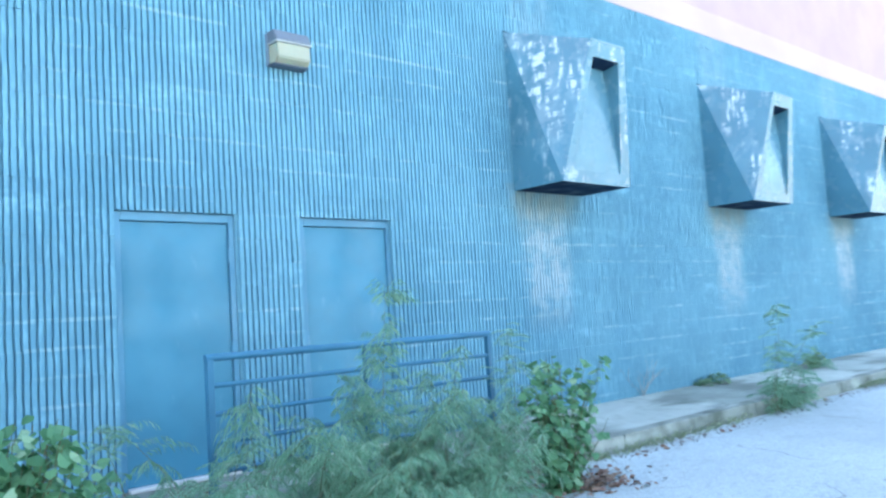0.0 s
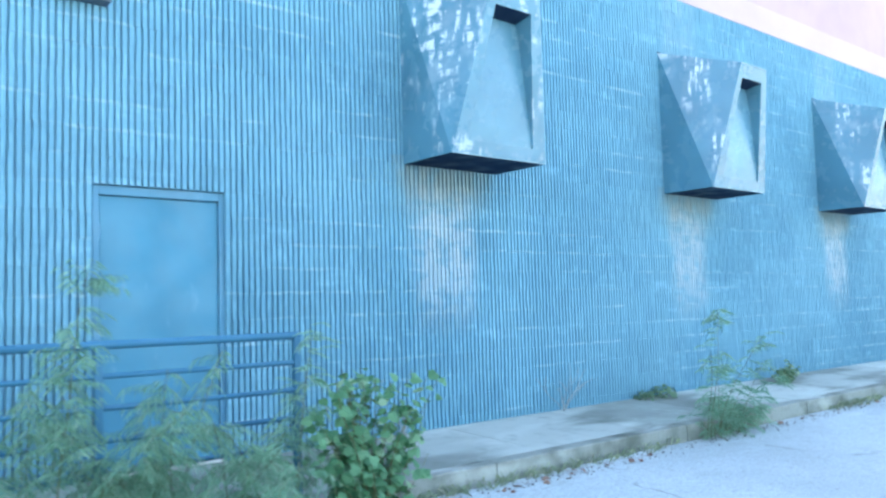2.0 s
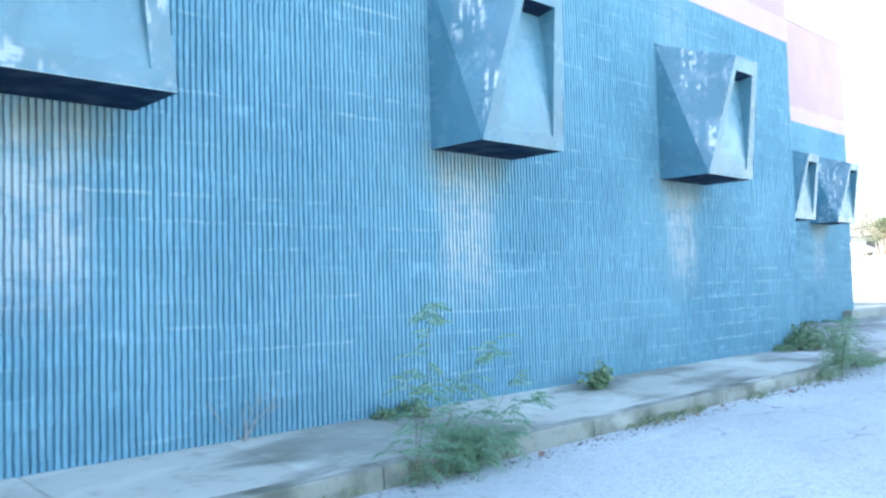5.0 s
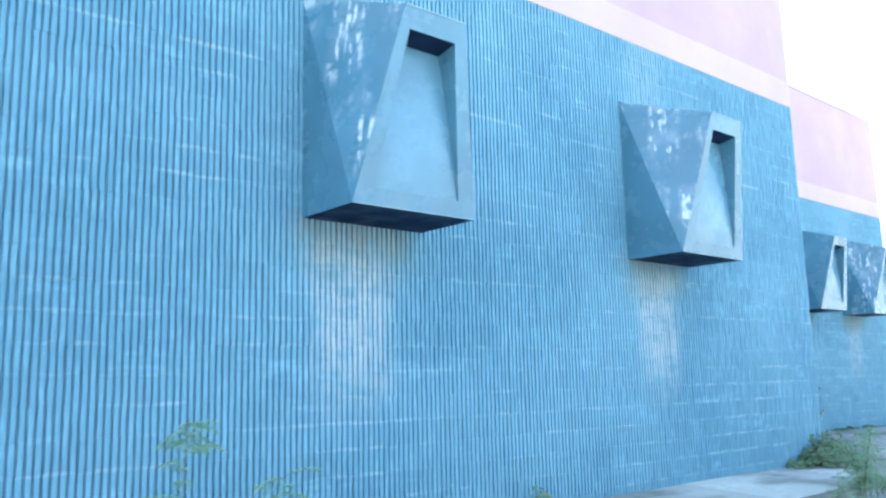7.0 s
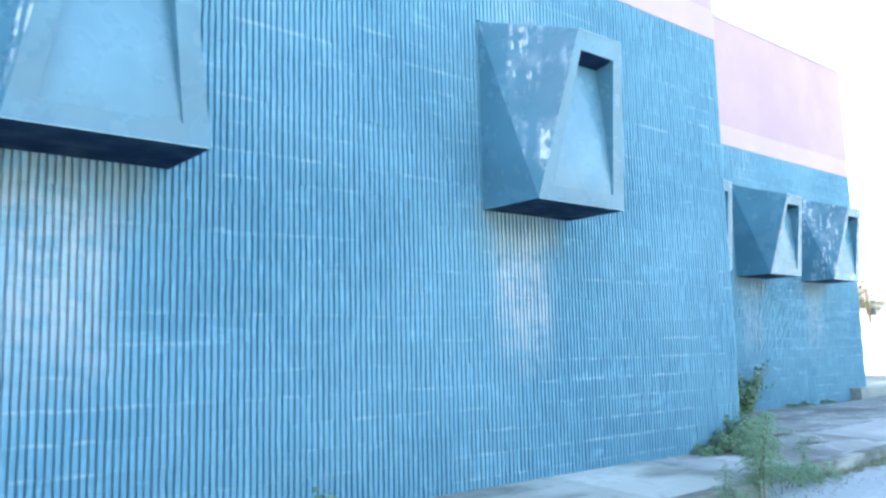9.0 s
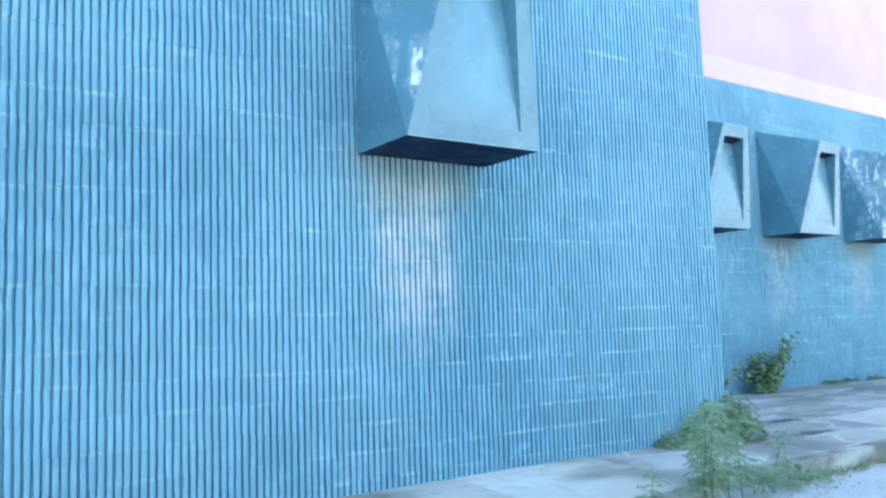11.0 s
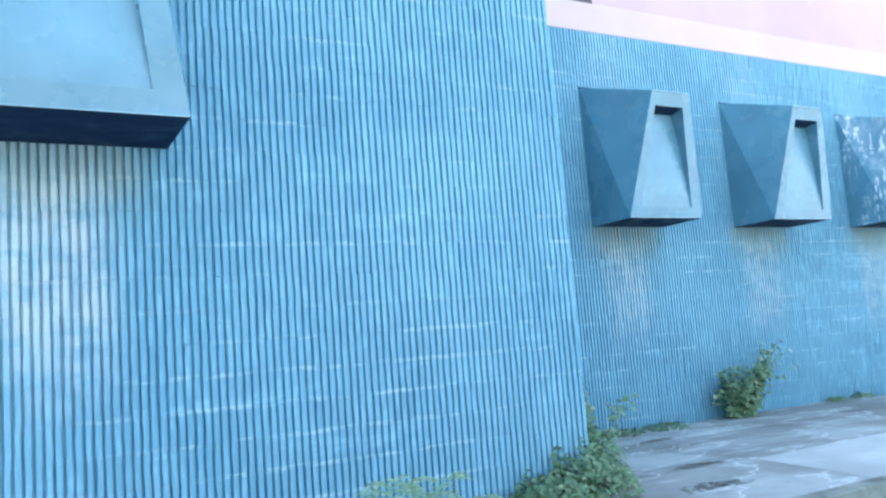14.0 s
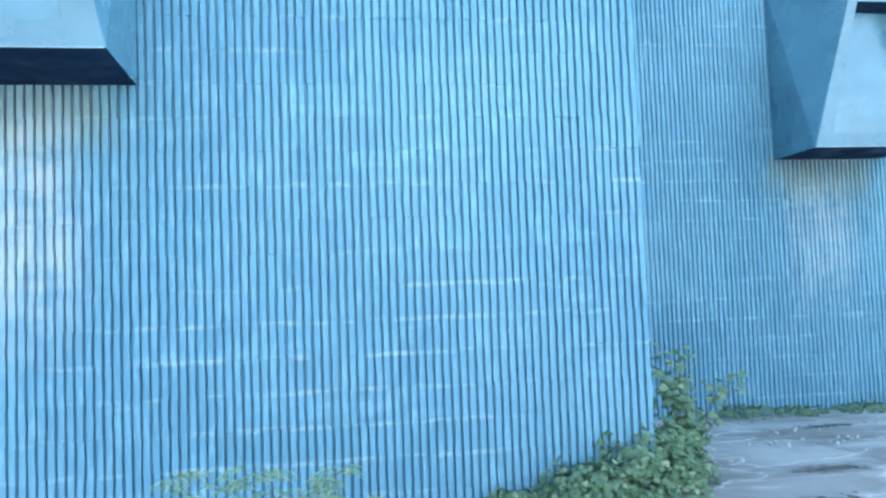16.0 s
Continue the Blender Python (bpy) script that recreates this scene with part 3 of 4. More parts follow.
# ---- wall lamp ----
def wall_lamp(at):
    lamp = thing("wall_lamp", "grey metal wall pack lamp with yellowed lens, unlit", "wall lamp", at)
    w = 0.36
    bm = bmesh.new()
    prof = [(0.0, 0.31), (-0.13, 0.31), (-0.175, 0.225), (-0.175, 0.203), (0.0, 0.203)]
    ends = [[bm.verts.new((xx, y, z)) for y, z in prof] for xx in (0, w)]
    bm.faces.new(ends[0])
    bm.faces.new(ends[1][::-1])
    for k in range(5):
        bm.faces.new((ends[0][k], ends[1][k], ends[1][(k + 1) % 5], ends[0][(k + 1) % 5]))
    bmesh.ops.bevel(bm, geom=bm.edges[:], offset=0.006, segments=2, affect="EDGES")
    part("housing", bm, plain("lamp_housing", (0.17, 0.20, 0.24), 0.4), lamp, "weathered grey housing")
    part("trim", box((-0.003, -0.181, 0.190), (w + 0.003, -0.01, 0.204), 0.002), plain("lamp_trim", (0.50, 0.52, 0.50), 0.35), lamp, "pale trim strip")
    lens = Nodes("yellowed_lens", rough=0.3)
    lens.colour(lens.mix(lens.noise(9, 3), (0.42, 0.42, 0.31), (0.34, 0.33, 0.23)))
    lens.b.inputs["Subsurface Weight"].default_value = 0.2
    bm = bmesh.new()
    prof = [(-0.01, 0.190), (-0.168, 0.190), (-0.172, 0.055), (-0.125, 0.015), (-0.01, 0.015)]
    ends = [[bm.verts.new((xx, y, z)) for y, z in prof] for xx in (0.012, w - 0.012)]
    bm.faces.new(ends[0])
    bm.faces.new(ends[1][::-1])
    for k in range(5):
        bm.faces.new((ends[0][k], ends[1][k], ends[1][(k + 1) % 5], ends[0][(k + 1) % 5]))
    bmesh.ops.bevel(bm, geom=bm.edges[:], offset=0.008, segments=2, affect="EDGES")
    part("lens", bm, lens.mat, lamp, "yellowed prismatic lens", smooth=False)
    part("base_plate", box((0.0, -0.12, 0.0), (w, 0.0, 0.015), 0.003), plain("lamp_plate", (0.10, 0.13, 0.17), 0.5), lamp)
    part("back_plate", box((-0.012, -0.02, 0.0), (w + 0.012, 0.0, 0.30), 0.004), plain("lamp_back", (0.16, 0.24, 0.32), 0.5), lamp)
    return lamp


wall_lamp((2.56, -GROOVE, 3.46))


# ---- guard rail ----
def guard_rail():
    rail = thing("guard_rail", "blue painted tubular steel guard rail with worn paint", "guard rail", (0, -1.43, 0))
    for px in (1.22, 2.44, 3.69):
        part("post", box((px - 0.023, -0.023, -0.11), (px + 0.023, 0.023, 0.975), 0.004), RAIL_PAINT, rail)
        part("base_plate", box((px - 0.05, -0.018, -0.100), (px + 0.05, 0.06, -0.082), 0.003), RAIL_PAINT, rail)
    part("top_rail", tube(bmesh.new(), (1.195, 0, 0.985), (3.715, 0, 0.985), 0.024, sides=12), RAIL_PAINT, rail, smooth=False)
    for k in range(4):
        z = 0.81 - 0.178 * k
        part("bar", tube(bmesh.new(), (1.22, 0, z), (3.69, 0, z), 0.016, sides=10), RAIL_PAINT, rail)
    return rail


guard_rail()


# ---- plants ----
class Foliage:
    """Collects thin stems and small bent leaves."""

    def __init__(self, seed):
        self.r = random.Random(seed)
        self.lv, self.lf, self.sv, self.sf = [], [], [], []

    def stem(self, pts, r0, r1):
        n = len(pts)
        base = len(self.sv)
        for i, p in enumerate(pts):
            r = r0 + (r1 - r0) * i / max(1, n - 1)
            for k in range(4):
                a = k * math.tau / 4
                self.sv.append((p[0] + r * math.cos(a), p[1] + r * math.sin(a), p[2]))
        for i in range(n - 1):
            for k in range(4):
                a, b = base + i * 4 + k, base + i * 4 + (k + 1) % 4
                self.sf.append((a, b, b + 4, a + 4))

    def blade(self, p, way, length, width, droop=0.3, up=(0, 0, 1)):
        """A narrow leaf of two bent halves."""
        way = Vector(way).normalized()
        across = way.cross(Vector(up))
        if across.length < 1e-3:
            across = Vector((1, 0, 0))
        across = across.normalized() * (width / 2)
        p = Vector(p)
        mid = p + way * (length * 0.5)
        tip = p + way * length + Vector((0, 0, -droop * length))
        b = len(self.lv)
        for q in (p, mid + across, tip, mid - across):
            self.lv.append(tuple(q))
        self.lf += [(b, b + 1, b + 2), (b, b + 2, b + 3)]

    def round_leaf(self, p, normal, size, fold=0.2):
        """A broad, slightly folded leaf of eight edges with a point."""
        q = Vector(normal).to_track_quat("Z", "Y")
        turn = self.r.uniform(0, math.tau)
        b = len(self.lv)
        self.lv.append(tuple(p))
        shape = (0.55, 0.95, 1.0, 0.9, 1.05, 0.9, 1.0, 0.95)
        for k in range(8):
            a = turn + k * math.tau / 8
            r = size * 0.5 * shape[k] * (1.25 if k == 4 else 1)
            o = Vector((r * math.cos(a), r * math.sin(a), -fold * size * abs(math.sin(a - turn)) * 0.6))
            self.lv.append(tuple(Vector(p) + q @ o))
        for k in range(8):
            self.lf.append((b, b + 1 + k, b + 1 + (k + 1) % 8))

    def finish(self, name, label, category, leaf_mat, stem_mat=None, group="", kind="", leaves="foliage"):
        t = thing(name, label, category, group=group, kind=kind)
        if self.lv:
            tagged(part(leaves, mesh_of(leaves, self.lv, self.lf, leaf_mat), None, t), kind="stuff")
        if self.sv:
            tagged(part("stem", mesh_of("stem", self.sv, self.sf, stem_mat or STEM), None, t), kind="stuff")
        return t


def bend(r, start, way, length, steps, droop, wander=0.12):
    p, d, out = Vector(start), Vector(way).normalized(), [Vector(start)]
    for _ in range(steps):
        d = (d + Vector((r.uniform(-wander, wander), r.uniform(-wander, wander), r.uniform(-wander, wander) - droop))).normalized()
        p = p + d * (length / steps)
        out.append(p.copy())
    return out


def feathery_weed(seed, at, height, spread, stems, density=1.0, lean=(0, 0), label="", droop=0.15, width=0.008, bare=0.0, hang=0.0, fine=1.0, leaf_length=1.0, mat=None):
    """Thin stems with long drooping twigs, each lined with narrow leaflets."""
    f = Foliage(seed)
    r = f.r
    for s in range(stems):
        a = r.uniform(0, math.tau)
        start = Vector((at[0] + r.uniform(-1, 1) * spread * 0.3, at[1] + r.uniform(-1, 1) * spread * 0.2, at[2]))
        h = height * (1.0 if s == 0 else r.uniform(0.4, 0.9))
        out = spread * (0.08 if s == 0 else r.uniform(0.25, 0.9))
        way = (out * math.cos(a) + lean[0] * h, out * math.sin(a) * 0.7 + lean[1] * h, h)
        main = bend(r, start, way, h * (1.0 if s == 0 else 1.25), 12, 0.01 if s == 0 else 0.085, 0.09)
        f.stem(main, 0.005, 0.0015)
        for _ in range(round(40 * density * (h / 0.8))):
            u = bare + (1 - bare) * r.random() ** 0.8
            if u < 0.08:
                continue
            q = u * 12
            i = min(11, int(q))
            o = main[i].lerp(main[i + 1], q - i)
            b = r.uniform(0, math.tau)
            tl = r.uniform(0.14, 0.34) * (1.1 - 0.6 * u) * min(1.0, height / 0.7) * fine
            out_way = Vector((math.cos(b), math.sin(b), r.uniform(0.1, 0.9)))
            twig = bend(r, o, out_way, tl, 6, droop)
            f.stem(twig, 0.0016, 0.0008)
            side = out_way.cross(Vector((0, 0, 1))).normalized()
            n = max(8, int(tl / (0.009 * leaf_length)))
            for q in range(n):                      # leaflets in two rows, like a feather
                w = (q + 0.5 + r.uniform(-0.4, 0.4)) / n * 6
                k = max(0, min(5, int(w)))
                p = twig[k].lerp(twig[k + 1], min(1, max(0, w - k)))
                d = (twig[k + 1] - twig[k]).normalized()
                e = side * (1 if q % 2 else -1)
                f.blade(p, (d * r.uniform(0.5, 1.1) + e * r.uniform(0.5, 1.0) + Vector((0, 0, -hang - r.uniform(0, 0.35)))), r.uniform(0.028, 0.052) * leaf_length, width * r.uniform(0.7, 1.2), 0.25, (r.uniform(-0.5, 0.5), r.uniform(-0.5, 0.5), 1))
    return f.finish("weed", label, "weed", mat or FEATHER, STEM)


def broadleaf_bush(seed, at, height, spread, count, size, label, mat=None, name="bush", depth=0.6, lean=0.0):
    """Arching stems that carry broad leaves."""
    f = Foliage(seed)
    r = f.r
    stems = max(5, count // 22)
    for s in range(stems):
        a = r.uniform(0, math.tau)
        out = spread * r.uniform(0.1, 1.0)
        start = (at[0] + r.uniform(-0.25, 0.25) * spread, at[1] + r.uniform(-0.2, 0.2) * spread * depth, at[2])
        h = height * r.uniform(0.5, 1.05)
        pts = bend(r, start, (out * math.cos(a) + lean * h, out * math.sin(a) * depth, h), math.hypot(h, out * 0.7), 8, 0.03)
        f.stem(pts, 0.006, 0.002)
        for _ in range(round(count / stems)):
            i = r.randint(1, 8)
            p = pts[i - 1].lerp(pts[i], r.random())
            c = r.uniform(0, math.tau)
            o = Vector((math.cos(c), math.sin(c), r.uniform(-0.3, 0.6)))
            p = p + o * r.uniform(0.02, 0.10) * (size / 0.08) ** 0.5
            f.round_leaf(p, (o.x * 0.6 + r.uniform(-0.4, 0.4), o.y * 0.6 - 0.4 + r.uniform(-0.4, 0.4), 0.8), size * r.uniform(0.6, 1.2))
    return f.finish(name, label, name, mat or BROAD, STEM)


def vine_mound(seed, boxes, count, size, label, name="vine", mat=None):
    """Low tangled growth filling the given lumps: (x, y, z, radius, height)."""
    f = Foliage(seed)
    r = f.r
    total = sum(b[3] ** 2 for b in boxes)
    for bx, by, bz, rad, hh in boxes:
        for _ in range(max(3, int(9 * rad / 0.3))):
            a = r.uniform(0, math.tau)
            f.stem(bend(r, (bx, by, bz), (math.cos(a), math.sin(a), 0.5), rad * 1.1, 6, 0.06, 0.2), 0.004, 0.0015)
        for _ in range(int(count * rad ** 2 / total)):
            a, q = r.uniform(0, math.tau), math.sqrt(r.random())
            top = hh * math.sqrt(max(0.03, 1 - q * q)) * (0.75 + 0.5 * noise.noise(Vector((bx + q * math.cos(a) * 3, by + q * math.sin(a) * 3, seed))))
            p = (bx + rad * q * math.cos(a), by + rad * q * math.sin(a), bz + max(0.01, top * r.uniform(0.35, 1.0)))
            f.round_leaf(p, (0.5 * math.cos(a) + r.uniform(-0.5, 0.5), 0.5 * math.sin(a) + r.uniform(-0.6, 0.4), 0.8), size * r.uniform(0.6, 1.25))
    return f.finish(name, label, name, mat or VINE, STEM)


def grass_tuft(seed, at, count, height, spread, label, name="grass_tuft"):
    f = Foliage(seed)
    r = f.r
    for _ in range(count):
        a, q = r.uniform(0, math.tau), math.sqrt(r.random())
        p = (at[0] + spread[0] * q * math.cos(a), at[1] + spread[1] * q * math.sin(a), at[2])
        c = r.uniform(0, math.tau)
        f.blade(p, (0.6 * math.cos(c), 0.6 * math.sin(c), r.uniform(0.6, 1.4)), height * r.uniform(0.5, 1.2), 0.006, r.uniform(0.1, 0.5))
    return f.finish(name, label, "grass", GRASS, leaves="grass")


# before the guard rail
RAIL_WEED = "feathery green willow weed growing before the guard rail"
for k, (wx, wy, hh, sp, st) in enumerate(((1.15, -1.78, 0.95, 0.55, 7), (1.45, -1.95, 0.85, 0.6, 8), (1.98, -2.00, 1.36, 0.4, 4), (1.95, -1.85, 0.80, 0.6, 8), (2.35, -1.85, 0.85, 0.6, 8),
                                          (2.80, -1.80, 0.95, 0.5, 8), (3.15, -1.85, 0.80, 0.5, 7), (1.65, -2.2, 0.60, 0.55, 8), (2.45, -2.15, 0.65, 0.55, 8), (2.95, -2.15, 0.55, 0.5, 7))):
    feathery_weed(100 + k, (wx, wy, ROAD_Z), hh + (0.14 if wx < 1.9 else 0.28), sp * 1.4, st + 1 if hh < 1.2 else 2, 0.62 if hh < 1.2 else 0.8, label=RAIL_WEED, bare=0.12 if hh < 1.2 else 0.40, hang=0.55, width=0.0062, droop=0.22 if hh < 1.2 else 0.08, fine=1.35 if hh < 1.2 else 1.1, leaf_length=1.7)
feathery_weed(120, (0.72, -1.8, ROAD_Z), 0.95, 0.45, 4, 0.5, label="thin feathery weed beside the blue rail end", bare=0.3, width=0.006)
feathery_weed(121, (3.45, -1.72, ROAD_Z), 1.32, 0.25, 2, 0.5, label="tall thin weed beside the rail's end post", bare=0.5, width=0.006)
broadleaf_bush(130, (3.80, -2.05, ROAD_Z), 1.06, 0.46, 1300, 0.072, "broad-leaved green sapling bush beside the rail")
broadleaf_bush(131, (-0.14, -2.05, ROAD_Z), 1.04, 0.38, 3200, 0.075, "dense broad-leaved green bush at the kerb")

# along the kerb
feathery_weed(140, (8.32, -1.55, ROAD_Z), 1.32, 0.30, 3, 0.55, label="tall feathery weed growing from the kerb joint", bare=0.2, width=0.007, fine=1.0, leaf_length=1.6)
feathery_weed(141, (8.66, -1.52, ROAD_Z), 0.85, 0.60, 12, 0.6, lean=(0.8, 0.10), label="low leaning feathery weed over the kerb", width=0.0065, fine=1.1, leaf_length=1.6)
feathery_weed(142, (8.4, -1.57, ROAD_Z), 0.50, 0.32, 5, 0.45, label="low bushy weed at the kerb's foot", leaf_length=1.4)
broadleaf_bush(150, (12.05, -0.42, -0.04), 0.27, 0.34, 420, 0.05, "small dark green leafy weed on the walk", VINE, "weed")
vine_mound(151, ((9.42, -0.20, -0.03, 0.18, 0.22), (9.15, -0.14, -0.03, 0.14, 0.14)), 260, 0.04, "small grey-green weed at the wall's foot", "weed")


def dry_twigs(seed, at, height):
    f = Foliage(seed)
    for _ in range(9):
        a = f.r.uniform(0, math.tau)
        pts = bend(f.r, at, (0.6 * math.cos(a), 0.12 * math.sin(a) - 0.05, 0.9), height * f.r.uniform(0.5, 1.1), 7, 0.02, 0.25)
        f.stem(pts, 0.005, 0.0025)
        f.stem(bend(f.r, pts[4], (math.cos(a + 1), 0.1 * math.sin(a), 0.7), height * 0.45, 5, 0.03, 0.3), 0.005, 0.003)
    return f.finish("dead_weed", "dry leafless twigs of a dead weed at the wall", "dead weed", DRY, DRY)


dry_twigs(160, (7.72, -0.12, -0.03), 0.56)
dry_twigs(161, (5.55, -0.10, -0.03), 0.28)
KERB_TUFT = "ragged grass tuft in the gutter at the kerb"
for k, (gx, gw, n) in enumerate(((4.5, 0.4, 150), (5.2, 0.3, 110), (5.9, 0.35, 130), (6.6, 0.25, 60), (7.3, 0.35, 90), (11.4, 0.4, 150), (12.1, 0.3, 110), (13.6, 0.3, 60), (15.2, 0.35, 60))):
    grass_tuft(170 + k, (gx, KERB_Y - 0.06, ROAD_Z), round(n * 0.8), 0.14, (gw * 1.3, 0.10), KERB_TUFT)

# where the kerbs meet, at the inner corner
for k, (wx, wy, hh, sp, st) in enumerate(((16.2, -1.53, 0.93, 0.25, 4), (16.62, -1.40, 0.78, 0.35, 4), (15.65, -1.53, 0.45, 0.3, 4), (17.1, -1.30, 0.55, 0.45, 6), (17.6, -1.38, 0.36, 0.45, 6))):
    feathery_weed(180 + k, (wx, wy, ROAD_Z), hh, sp, st + 1, 0.75, label="pale feathery weed in the gap between the kerbs", bare=0.1, width=0.0070, fine=0.85, leaf_length=1.3, mat=FEATHER_PALE)
for k, gx in enumerate((18.0, 18.5, 19.2, 19.7, 20.2, 20.7, 21.4)):
    grass_tuft(190 + k, (gx, -1.36, ROAD_Z), 80, 0.12, (0.32, 0.06), "pale green grass tuft along the apron kerb")
vine_mound(200, ((17.95, -0.20, -0.05, 0.36, 0.34), (18.32, -0.12, -0.05, 0.40, 0.52), (18.62, 0.15, -0.05, 0.30, 0.55), (17.5, -0.12, -0.04, 0.22, 0.12)), 3600, 0.042, "dense low green vine over the wall's corner")
broadleaf_bush(201, (18.95, 0.60, -0.05), 0.92, 0.42, 420, 0.065, "upright leafy vine shoots behind the wall's corner", VINE)
broadleaf_bush(202, (23.15, 2.66, -0.10), 0.66, 0.46, 950, 0.07, "dark green bush against the recessed wall", VINE, lean=0.15)
broadleaf_bush(203, (23.25, 2.60, -0.10), 1.25, 0.24, 620, 0.065, "tall leafy shoots beside the bush", VINE, lean=0.42)
vine_mound(204, ((20.6, 2.75, -0.09, 0.35, 0.18), (21.2, 2.80, -0.09, 0.30, 0.10), (21.9, 2.80, -0.09, 0.35, 0.09)), 600, 0.045, "low weeds along the recessed wall's foot", "weed")
for k, gx in enumerate((25.4, 26.0, 27.0)):
    vine_mound(210 + k, ((gx, 2.82, -0.10, 0.20, 0.08),), 110, 0.045, "small dark weed at the recessed wall's foot", "weed")


def leaf_litter(seed, at, spread, count):
    f = Foliage(seed)
    for _ in range(count):
        p = (at[0] + f.r.gauss(0, spread[0]), at[1] + f.r.gauss(0, spread[1]), at[2] + f.r.uniform(0.004, 0.03))
        f.round_leaf(p, (f.r.uniform(-0.6, 0.6), f.r.uniform(-0.6, 0.6), 1), f.r.uniform(0.03, 0.07))
    return f.finish("leaf_litter", "brown dry leaves lying on the asphalt", "leaf litter", LITTER, kind="stuff", leaves="leaves")


MOSS = leaf("dark_moss", (0.13, 0.145, 0.13), (0.18, 0.19, 0.175), (0.24, 0.25, 0.22), 0.05)


def moss_patch(seed, at, spread, count):
    """A flat, ragged crust of moss and dirt."""
    f = Foliage(seed)
    for _ in range(count):
        a, q = f.r.uniform(0, math.tau), abs(f.r.gauss(0, 0.6))
        p = (at[0] + spread[0] * q * math.cos(a), at[1] + spread[1] * q * math.sin(a), at[2] + f.r.uniform(0.003, 0.012))
        f.round_leaf(p, (f.r.uniform(-0.2, 0.2), f.r.uniform(-0.2, 0.2), 1), f.r.uniform(0.02, 0.05), 0.05)
    return f.finish("moss_patch", "dark flat moss and dirt patch on the concrete apron", "moss", MOSS, kind="stuff", leaves="moss")


for k, (mx, my, sx, sy, n) in enumerate(((19.25, -0.50, 0.30, 0.11, 260), (19.79, 0.18, 0.26, 0.09, 180), (19.5, 1.7, 0.20, 0.08, 140), (20.9, 1.9, 0.30, 0.08, 120))):
    moss_patch(240 + k, (mx, my, apron_z(mx, my)), (sx, sy), n)
CHIPS = plain("pale_concrete_chips", (0.5, 0.52, 0.49), 0.9)


def rubble(seed, at, spread, count, size, label="pale broken concrete chips lying on the apron", mat=None):
    """Loose chips of broken concrete or gravel."""
    r = random.Random(seed)
    t = thing("rubble", label, "rubble", kind="stuff")
    bm = bmesh.new()
    for _ in range(count):
        m = Matrix.Translation((at[0] + r.gauss(0, spread[0]), at[1] + r.gauss(0, spread[1]), at[2] + size * 0.3)) @ Euler((r.uniform(0, 6), r.uniform(0, 6), r.uniform(0, 6))).to_matrix().to_4x4() @ Matrix.Diagonal((1, 0.6, 0.45, 1))
        bmesh.ops.create_icosphere(bm, subdivisions=1, radius=size * r.uniform(0.3, 1.0), matrix=m)
    tagged(part("chips", bm, mat or CHIPS, t), kind="stuff")
    return t


rubble(250, (19.15, 0.75, -0.05), (0.22, 0.30), 10, 0.028)
rubble(251, (20.3, 1.2, -0.06), (0.30, 0.20), 18, 0.030)
rubble(252, (9.0, -0.06, -0.03), (4.5, 0.02), 60, 0.016)
GRAVEL = plain("grey_gravel", (0.26, 0.27, 0.26), 0.9, vary=0.5, scale=30)
for k, (gx, n) in enumerate(((6.0, 150), (9.5, 150), (12.5, 150), (15.5, 220))):
    rubble(260 + k, (gx, KERB_Y - 0.16, ROAD_Z), (1.1, 0.09), n, 0.016, "loose grey gravel in the gutter at the kerb", GRAVEL)
leaf_litter(220, (4.12, -1.98, ROAD_Z), (0.26, 0.20), 420)
leaf_litter(221, (12.5, -1.6, ROAD_Z), (1.6, 0.06), 40)
leaf_litter(222, (5.6, -1.68, ROAD_Z), (0.8, 0.06), 35)


# ---- distance ----
def tree(seed, at, height, crown, leaves, label):
    f = Foliage(seed)
    r = f.r
    t = thing("tree", label, "tree")
    bm = bmesh.new()
    pts = bend(r, at, (0.05, 0.05, 1), height * 0.55, 5, 0.0, 0.08)
    for i in range(5):
        tube(bm, pts[i], pts[i + 1], height * (0.028 - 0.003 * i), height * (0.025 - 0.003 * i), 7)
    lumps = []
    for _ in range(9):
        a = r.uniform(0, math.tau)
        o = pts[r.randint(2, 5)]
        e = o + Vector((math.cos(a) * crown * r.uniform(0.4, 0.95), math.sin(a) * crown * r.uniform(0.4, 0.95), height * r.uniform(0.12, 0.40)))
        tube(bm, o, e, height * 0.010, height * 0.003, 5)
        lumps.append((e, crown * r.uniform(0.32, 0.55)))
    part("trunk", bm, BARK, t)
    for _ in range(leaves):
        c, rad = r.choice(lumps)
        d = Vector((r.gauss(0, 1), r.gauss(0, 1), r.gauss(0, 0.75))).normalized() * rad * r.random() ** 0.4
        f.blade(c + d, (r.uniform(-1, 1), r.uniform(-1, 1), r.uniform(-0.8, 0.5)), crown * 0.10, crown * 0.055, 0.2)
    part("crown", mesh_of("crown", f.lv, f.lf, TREE_LEAF), None, t)
    return t


for k, (tx, ty, hh, cr) in enumerate(((98, 24, 5.2, 2.6), (99, 31, 5.6, 2.9), (106, 38, 6.2, 3.2), (112, 29, 5.8, 3.0), (101, 45, 5.4, 2.8), (120, 52, 6.4, 3.4), (118, 22, 5.6, 3.0), (104, 17, 5.0, 2.6))):
    tree(300 + k, (tx, ty, ROAD_Z + rise(tx)), hh, cr, 1500, "hazy olive broad-crowned tree beyond the far road")
# unseen trees behind the camera, added to give the hoods something to reflect
for k, (tx, ty, hh, cr) in enumerate(((-6, -27, 9, 4.2), (4, -30, 10, 4.8), (13, -27, 9, 4.4), (22, -31, 10, 4.6), (33, -28, 9, 4.4))):
    tree(330 + k, (tx, ty, ROAD_Z), hh, cr, 1300, "unseen leafy tree added across the parking lot for reflections")



